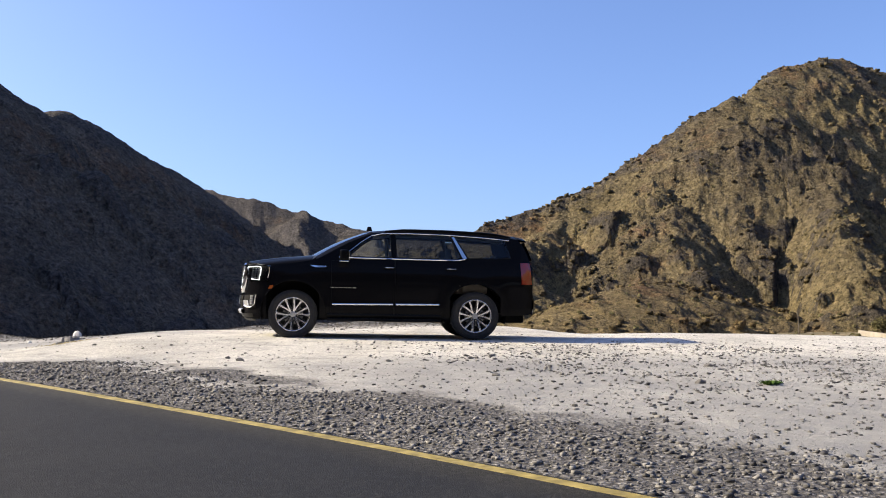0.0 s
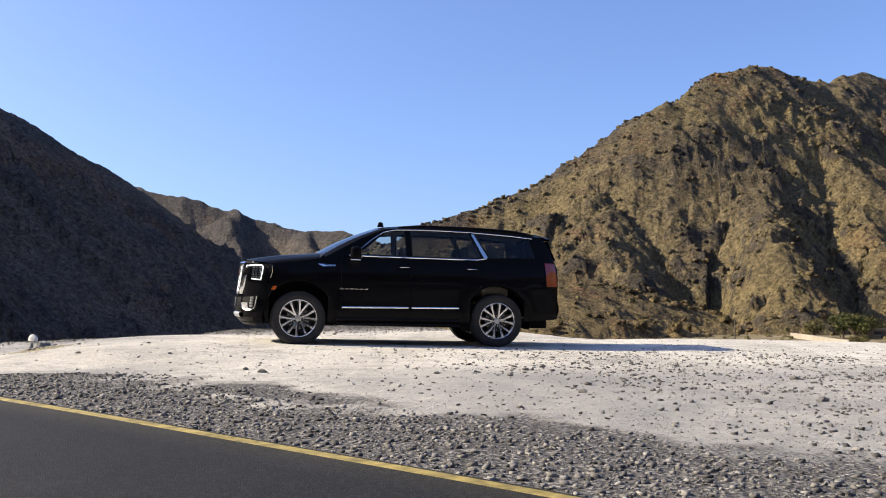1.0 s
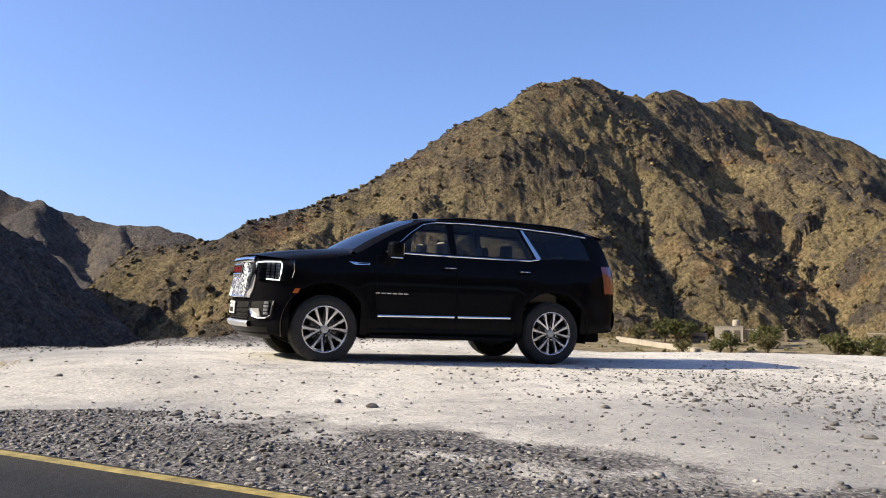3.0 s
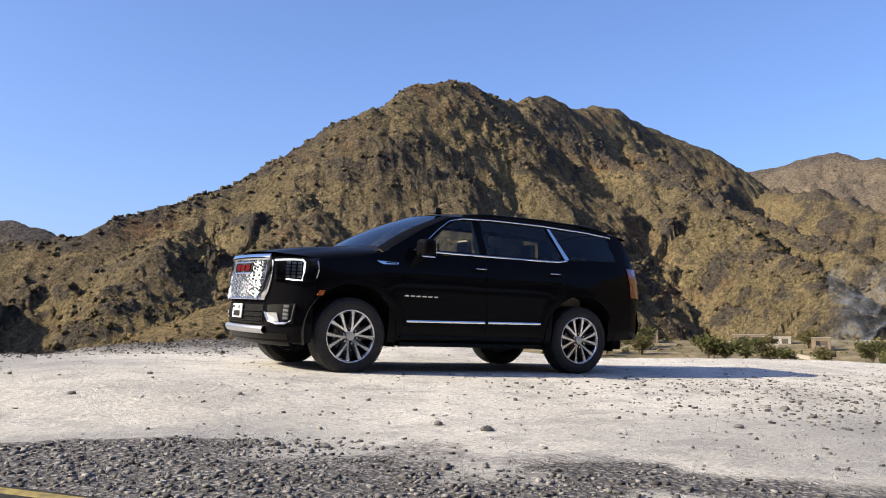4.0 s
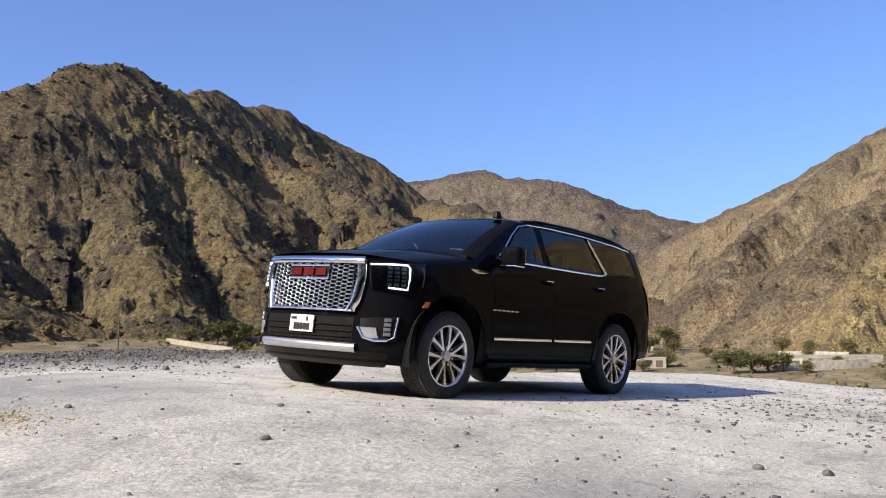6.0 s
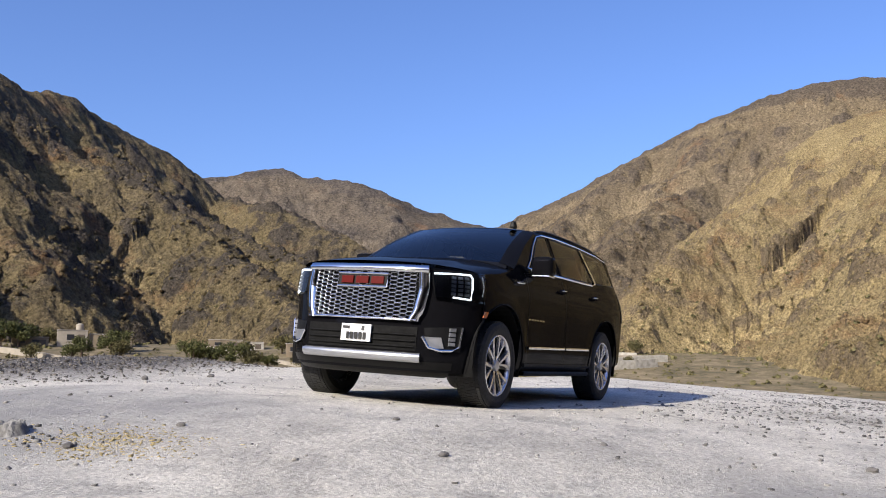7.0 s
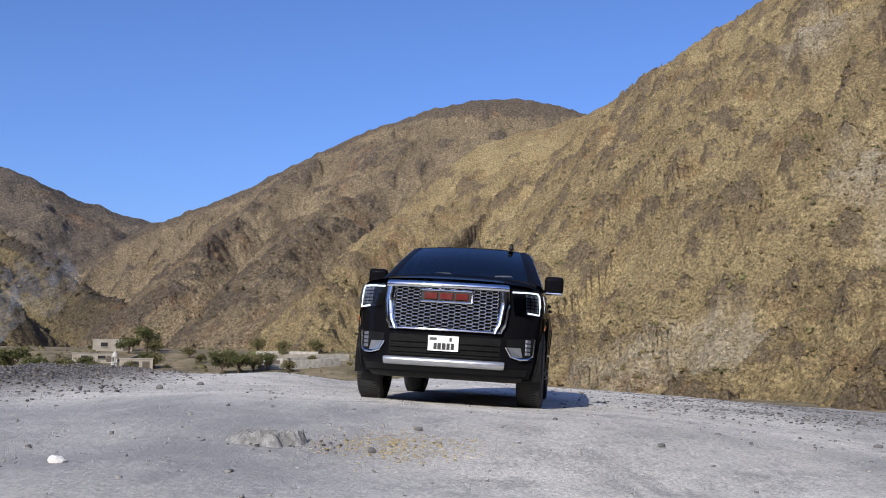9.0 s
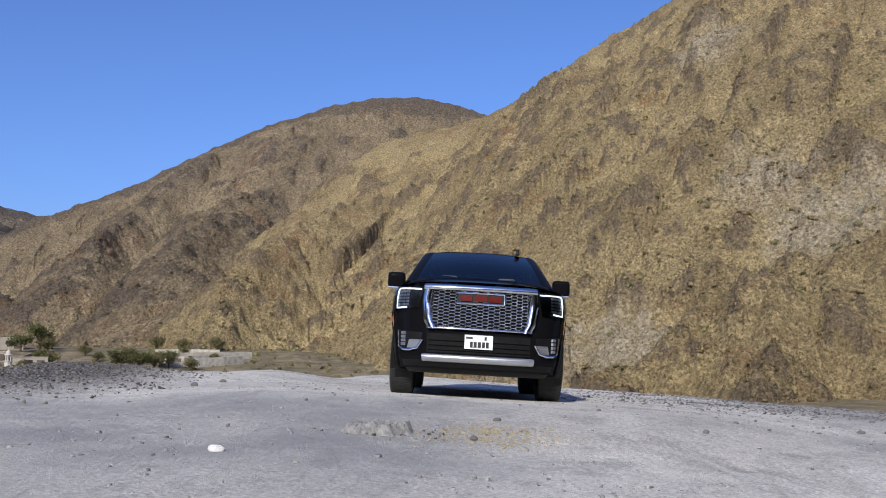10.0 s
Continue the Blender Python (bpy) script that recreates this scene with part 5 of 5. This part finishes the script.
M_wood = plain("weathered_wood", (0.10, 0.08, 0.06), 0.9, vary=0.3, scale=3)
M_bark = plain("bark", (0.085, 0.06, 0.04), 0.95, vary=0.3, scale=5, relief=0.02)
M_terrace_green = plain("terrace_grass", (0.12, 0.13, 0.045), 0.95, vary=0.4, scale=1.5, relief=0.05)


def leaf_material(name, dark, light):
    n = Nodes(name)
    n.set("Base Color", n.mix(n.random(), n.ramp(n.island(), (0.0, dark), (1.0, light)), n.ramp(n.island(), (0.0, tuple(c * 0.8 for c in dark)), (1.0, light))))
    n.set("Roughness", 0.9).set("Specular IOR Level", 0.15)
    return n.mat


M_leaf = leaf_material("dusty_leaf", (0.065, 0.075, 0.027), (0.15, 0.15, 0.06))
M_leaf_dry = leaf_material("dry_leaf", (0.10, 0.092, 0.042), (0.20, 0.175, 0.08))
bpy.context.view_layer.update()
DEPS = bpy.context.evaluated_depsgraph_get()


def drop(x, y):
    """The height of the land at a place."""
    hit, place, *_ = scene.ray_cast(DEPS, Vector((x, y, 300)), Vector((0, 0, -1)))
    return place.z if hit else -4.0


def house(x, y, w, d, h, turn, wall, windows=2, label="low pale flat-roofed village house", tank=False):
    z = drop(x, y)
    ob = new("house")
    part("wall", box(-w / 2, w / 2, -d / 2, d / 2, -1.5, h, 0.04), wall, ob)
    roof = part("roof", box(-w / 2 - 0.08, w / 2 + 0.08, -d / 2 - 0.08, d / 2 + 0.08, h, h + 0.10, 0.03), M_roof, ob, "flat pale roof")
    if h > 2.3:
        part("parapet", box(-w / 2 - 0.05, w / 2 + 0.05, -d / 2 - 0.06, -d / 2 + 0.05, h + 0.10, h + 0.35, 0.03), wall, roof)
    for k in range(windows):
        u = -w / 2 + w * (k + 0.7) / (windows + 0.6)
        pane = part("window", box(u - 0.5, u + 0.5, -d / 2 - 0.03, -d / 2 + 0.1, h * 0.38, h * 0.75, 0.01), M_opening, ob, "dark window opening")
        part("window_sill", box(u - 0.6, u + 0.6, -d / 2 - 0.1, -d / 2 + 0.02, h * 0.32, h * 0.37, 0.01), M_roof, pane)
    part("door", box(w / 2 - 1.3, w / 2 - 0.4, -d / 2 - 0.04, -d / 2 + 0.1, 0.0, min(2.0, h * 0.75), 0.01), M_wood, ob)
    if tank:
        part("water_tank", lathe_up([(0.0, 0.0), (0.5, 0.0), (0.55, 0.1), (0.55, 0.8), (0.3, 1.0), (0.0, 1.02)], (w * 0.25, d * 0.1, h + 0.10)), M_plaster, roof, "pale roof water tank")
    ob.matrix_basis = pose(x, y, z, 0, 0, turn)
    return tagged(ob, label, "house", "village houses")


def lathe_up(profile, at, steps=20):
    rows = [[Vector((at[0] + r * math.cos(a), at[1] + r * math.sin(a), at[2] + z)) for r, z in profile] for a in (2 * math.pi * k / steps for k in range(steps + 1))]
    bm = sheet(rows)
    bmesh.ops.remove_doubles(bm, verts=bm.verts, dist=1e-5)
    bmesh.ops.recalc_face_normals(bm, faces=bm.faces)
    return bm


def garden_wall(points, h, thickness, material, label, sink=1.2, level=None, category="wall"):
    """A wall that steps along the land from point to point."""
    rows = []
    for k in range(25):
        t = k / 24 * (len(points) - 1)
        i = min(int(t), len(points) - 2)
        a, b = Vector(points[i]), Vector(points[i + 1])
        p = a.lerp(b, t - i)
        n = Vector((-(b - a).y, (b - a).x)).normalized() * thickness / 2
        z = drop(p.x, p.y) if level is None else level
        rows.append([Vector((p.x + n.x * s, p.y + n.y * s, z + u)) for s, u in ((-1, -sink), (-1, h), (1, h), (1, -sink))])
    ob = part("garden_wall", facing(sheet(rows, True), (0, 0, 1)), material, None)
    return tagged(ob, label, category)


def minaret(x, y, base):
    ob = new("minaret")
    part("plinth", box(-0.95, 0.95, -0.95, 0.95, -1.0, 0.9, 0.04), M_white, ob)
    part("shaft", lathe_up([(0.0, 0.9), (0.68, 0.9), (0.62, 2.9), (0.85, 3.0), (0.85, 3.15), (0.0, 3.15)], (0, 0, 0), 8), M_white, ob, "white eight-sided shaft")
    for k in range(6):
        a = k * math.pi / 3
        part("column", bar([(0.48 * math.cos(a), 0.48 * math.sin(a), 3.15), (0.48 * math.cos(a), 0.48 * math.sin(a), 4.1)], 0.085, 8), M_white, ob)
    part("gallery_roof", lathe_up([(0.0, 4.1), (0.72, 4.1), (0.72, 4.25), (0.45, 4.3), (0.42, 4.5), (0.36, 4.75), (0.16, 5.0), (0.04, 5.15), (0.03, 5.5), (0.0, 5.5)], (0, 0, 0), 20), M_white, ob, "small white dome")
    part("door", box(-0.3, 0.3, -0.97, -0.9, -0.2, 0.75, 0.01), M_opening, ob)
    ob.matrix_basis = pose(x, y, base, 0, 0, 20) @ Matrix.Scale(0.64, 4)
    tagged(ob, "small white minaret with a domed gallery", "minaret")


def tree_model(seed, height, spread, material):
    rng = random.Random(seed)
    ob = new("tree")
    bm = bar([(0, 0, -0.6), (0.05, 0.02, height * 0.25), (-0.05, 0.08, height * 0.5)], 0.16, 7)
    limbs = part("trunk", bm, M_bark, ob)
    lobes = []
    for k in range(7):
        a = k * 2.4 + rng.random()
        r = spread * (0.15 + 0.5 * rng.random())
        tip = Vector((math.cos(a) * r, math.sin(a) * r, height * (0.42 + 0.42 * rng.random())))
        lobes.append((tip, spread * (0.32 + 0.22 * rng.random())))
        part("limb", bar([(0, 0, height * 0.2), tip * 0.5 + Vector((0, 0, height * 0.1)), tip], 0.055, 5), M_bark, limbs)
    bm = bmesh.new()
    for tip, size in lobes:
        for _ in range(120):
            d = Vector((rng.gauss(0, 1), rng.gauss(0, 1), rng.gauss(0, 0.75))).normalized() * size * (0.35 + 0.75 * rng.random())
            c = tip + d
            s = 0.09 + 0.13 * rng.random()
            for _ in range(3):
                u = Vector((rng.gauss(0, 1), rng.gauss(0, 1), rng.gauss(0, 1))).normalized()
                v = u.cross(Vector((rng.gauss(0, 1), rng.gauss(0, 1), rng.gauss(0, 1)))).normalized()
                bm.faces.new([bm.verts.new(c + u * s), bm.verts.new(c + v * s * 0.7), bm.verts.new(c - u * s * 0.9), bm.verts.new(c - v * s * 0.6)])
    part("crown", bm, material, ob, "dusty green crown")
    return tagged(ob, "dusty green acacia tree in the valley", "tree", "valley trees")


def build_village():
    # hamlet under the rocky mountain
    house(93.6, 110.3, 4.2, 3.5, 2.3, -40, M_plaster, 1, "pale flat-roofed village house with a water tank", True)
    house(89.0, 113.7, 5.0, 3.0, 1.3, -40, M_mud, 2, "low brown mud-walled shed with pale roof")
    house(98.0, 107.0, 6.0, 3.5, 1.7, -42, M_mud, 2, "long brown mud-walled village house")
    house(107.7, 93.0, 5.0, 3.0, 1.3, -48, M_mud, 2, "brown mud-walled house above the track")
    house(110.2, 90.2, 4.0, 3.0, 1.0, -50, M_stonewall, 1, "ruined grey stone house above the track")
    house(104.6, 77.8, 2.4, 2.4, 1.7, -52, M_mud, 1, "square brown hut by the smoke")
    house(99.4, 82.5, 3.0, 2.4, 0.9, -50, M_plaster, 1, "low sand-coloured shed near dense trees")
    # houses round the minaret
    house(111.8, 61.2, 5.5, 3.0, 1.1, -60, M_plaster, 2, "long pale flat-roofed house")
    house(128.9, 67.0, 5.5, 4.0, 1.6, -61, M_plaster, 2)
    house(108.1, 53.6, 4.0, 2.6, 1.2, -62, M_plaster, 1, "small sand-coloured hut among bushes")
    house(117.3, 38.2, 2.6, 2.2, 0.9, -70, M_stonewall, 1, "low grey hut below the terraces")
    garden_wall([(79.5, 120.0), (78.4, 105.5), (76.4, 91.2)], 0.75, 0.5, M_plaster, "long pale garden wall running downhill")
    garden_wall([(105.5, 95.0), (101, 86), (97.5, 78.9), (94.2, 68.1)], 0.45, 0.5, M_plaster, "pale retaining wall along a hill track")
    # terraces on the slope
    garden_wall([(112.9, 34.8), (117, 31.6), (120.3, 29.6)], 1.1, 0.7, M_stonewall, "grey dry-stone terrace wall")
    garden_wall([(112.0, 38.6), (113.5, 36.4), (114.6, 33.8)], 0.6, 0.6, M_stonewall, "low grey dry-stone wall by the hut")
    garden_wall([(119.0, 36.5), (124.0, 33.0), (127.5, 30.0)], 0.9, 0.7, M_stonewall, "grey dry-stone terrace wall on the slope")
    garden_wall([(124.1, 40.4), (127, 36), (130.2, 31.3)], 0.7, 0.6, M_plaster, "upper pale terrace wall")
    garden_wall([(129.5, 44.5), (132, 40.0), (133.5, 36.0)], 0.6, 0.6, M_stonewall, "highest grey terrace wall")
    garden_wall([(132.3, 46.3), (134, 42.5), (135.7, 38.7)], 0.45, 1.6, M_terrace_green, "strip of green terrace planting", 1.0, None, "crop")
    garden_wall([(126.0, 42.0), (128.5, 37.5), (131, 34)], 0.4, 1.4, M_terrace_green, "strip of green terrace planting higher up", 1.0, None, "crop")
    garden_wall([(108, 55.5), (112, 56.5), (116, 57)], 0.8, 0.4, M_mud, "sand-coloured compound wall")
    minaret(97.4, 51.4, -2.75)
    models = [tree_model(1, 4.4, 2.7, M_leaf), tree_model(2, 3.6, 2.3, M_leaf), tree_model(3, 3.2, 2.4, M_leaf_dry)]
    spots = [(81.2, 116.8, 2, 0.75), (84.5, 114.3, 0, 0.8), (86.5, 113.0, 1, 0.9), (91.5, 113.0, 2, 0.7), (74.7, 96.3, 2, 0.55), (78.7, 93.5, 1, 0.6), (81.5, 95.0, 0, 0.6), (84.8, 91.5, 2, 0.65), (88.5, 97.0, 1, 0.7), (92.0, 99.0, 0, 0.65), (83.8, 78.1, 0, 0.75), (85.2, 76.6, 1, 0.8), (86.8, 74.6, 0, 0.7), (88.2, 72.6, 2, 0.7), (89.5, 71.0, 1, 0.55), (106.1, 81.1, 2, 0.7), (102.0, 84.5, 2, 0.5), (91.6, 67.0, 2, 0.6), (94.9, 62.9, 0, 0.65), (94.1, 59.3, 1, 0.65), (96.2, 57.0, 2, 0.6), (98.1, 54.7, 1, 0.5), (99.4, 56.2, 0, 0.45), (123.6, 61.8, 1, 0.7), (129.0, 61.5, 0, 0.8), (126.0, 59.0, 2, 0.55), (108.9, 51.5, 2, 0.5), (103.0, 52.0, 2, 0.4), (114.0, 55.0, 1, 0.4), (105.8, 41.2, 0, 0.62), (106.9, 39.4, 1, 0.7), (109.4, 38.3, 2, 0.6), (110.6, 36.9, 0, 0.5), (135.6, 46.2, 2, 0.6), (136.9, 42.5, 2, 0.5), (138.5, 37.6, 2, 0.55), (110.0, 33.8, 2, 0.4), (121.5, 33.8, 2, 0.3), (128.0, 39.8, 2, 0.35), (122.0, 52.0, 2, 0.4), (116.0, 48.0, 2, 0.35)]
    first = set()
    for k, (x, y, kind, scale) in enumerate(spots):
        m = Matrix.Translation((x, y, drop(x, y))) @ Matrix.Rotation(k * 1.7, 4, "Z")
        ob = models[kind] if kind not in first else copy_thing(models[kind], m)
        ob.matrix_basis = m @ Matrix.Diagonal((scale * 1.3, scale * 1.3, scale * 1.1, 1))
        first.add(kind)


def utility_pole(x, y):
    ob = new("utility_pole")
    part("post", bar([(0, 0, -1), (0, 0, 4.0)], 0.09, 8), M_wood, ob)
    part("crossarm", bar([(-0.5, 0, 3.7), (0.5, 0, 3.7)], 0.05, 6), M_wood, ob)
    ob.matrix_basis = pose(x, y, drop(x, y), 0, 0, 30)
    tagged(ob, "weathered wooden utility pole on the slope", "pole")


def tuft_mesh(rng, n, size, height):
    bm = bmesh.new()
    for _ in range(n):
        a, r = rng.random() * 6.28, size * rng.random() ** 0.6
        c = Vector((math.cos(a) * r, math.sin(a) * r, 0))
        tip = c * 1.5 + Vector((rng.gauss(0, 0.15) * size, rng.gauss(0, 0.15) * size, height * (0.5 + 0.6 * rng.random())))
        w = Vector((-math.sin(a), math.cos(a), 0.3)) * size * 0.16
        mid = c.lerp(tip, 0.55)
        bm.faces.new([bm.verts.new(c * 0.5), bm.verts.new(mid - w), bm.verts.new(tip), bm.verts.new(mid + w)])
    return bm


def build_plants():
    rng = random.Random(11)
    green = leaf_material("weed_leaf", (0.04, 0.09, 0.02), (0.10, 0.17, 0.04))
    for x, y, s in ((3.62, -8.05, 0.075), (3.75, -7.95, 0.05)):
        weed = part("weed", tuft_mesh(rng, 60, s, s * 0.75), green, None)
        weed.matrix_basis = Matrix.Translation((x, y, float(ground_height(np.array([x]), np.array([y]))[0]) - 0.005))
        tagged(weed, "small green weed growing in gravel", "plant")
    # low desert shrubs over the slopes
    bm = bmesh.new()
    places = [(rng.uniform(92, 190), rng.uniform(-75, 40)) for _ in range(1300)] + [(rng.uniform(30, 170), rng.uniform(120, 215)) for _ in range(420)] + [(rng.uniform(25, 85), rng.uniform(115, 160)) for _ in range(120)]
    for _ in range(900):
        a, r = rng.uniform(0.56, 1.36), 100 + 75 * rng.random()
        places.append((-5 + r * math.sin(a), -6 + r * math.cos(a)))
    for x, y in places:
        z = drop(x, y)
        if z < -4.2:
            continue
        s = 0.14 + 0.45 * rng.random() ** 3
        for _ in range(14):
            d = Vector((rng.gauss(0, 1), rng.gauss(0, 1), abs(rng.gauss(0, 0.8)))).normalized() * s
            u = Vector((rng.gauss(0, 1), rng.gauss(0, 1), rng.gauss(0, 1))).normalized() * s * 0.45
            v = u.cross(d).normalized() * s * 0.4
            c = Vector((x, y, z)) + d * 0.8
            bm.faces.new([bm.verts.new(c + u), bm.verts.new(c + v), bm.verts.new(c - u), bm.verts.new(c - v)])
    shrubs = part("shrubs", bm, M_leaf_dry, None)
    tagged(shrubs, "low dry desert shrubs dotted over the slopes", "shrubs", kind="stuff")


# ---------------------------------------------------------------- smoke over the village
def smoke_material():
    n = Nodes("thin_smoke")
    t = n.tree
    t.nodes.remove(n.bsdf)
    see, body = t.nodes.new("ShaderNodeBsdfTransparent"), t.nodes.new("ShaderNodeBsdfDiffuse")
    body.inputs["Color"].default_value = (0.66, 0.74, 0.88, 1)
    both = t.nodes.new("ShaderNodeMixShader")
    n.put(both.inputs[0], n.ramp(n.noise(0.22, 6, 0.62, distort=1.2), (0.42, 0.0), (0.78, 0.10)))
    t.links.new(see.outputs[0], both.inputs[1])
    t.links.new(body.outputs[0], both.inputs[2])
    t.links.new(both.outputs[0], t.nodes["Material Output"].inputs["Surface"])
    return n.mat


def build_smoke():
    """Drifting smoke as thin lumps: each puff is one rigid piece."""
    m = smoke_material()
    puffs = []
    rng = random.Random(4)
    for x, y, z, size in ((112, 79, 1.5, 3.0), (115, 78, 5.0, 4.5), (119, 75, 9.5, 6.0), (117, 81, 9.0, 4.5)):
        bm = bmesh.new()
        for shell in range(1):
            r = size * 0.8
            off = Vector((rng.gauss(0, 0.12), rng.gauss(0, 0.12), rng.gauss(0, 0.12))) * size
            made = bmesh.ops.create_icosphere(bm, subdivisions=4, radius=r)["verts"]
            for v in made:
                v.co *= 1 + 0.5 * noise.noise(v.co / size * 1.3 + Vector((shell, x, y))) + 0.2 * noise.noise(v.co / size * 4 + Vector((x, shell, y)))
                v.co += off
        puff = part("smoke_puff", bm, m, None, smooth=True)
        puff.matrix_basis = pose(x, y, z)
        tagged(puff, "thin bluish smoke drifting over the village", "smoke", "smoke puffs")
        puffs.append((puff, x, y, z))
    return puffs


build_village()
utility_pole(64.3, 109.3)
build_plants()
PUFFS = build_smoke()


def motions():
    for k, (puff, x, y, z) in enumerate(PUFFS):
        up, side = 0.10 + 0.04 * (k % 3), 0.12 + 0.05 * (k % 2)
        walk(puff, [(t, pose(x + side * (t - 5), y - 0.5 * side * (t - 5), z + up * (t - 5), 0, 0, 1.5 * t)) for t in (0, 2.5, 5, 7.5, 10)])


motions()
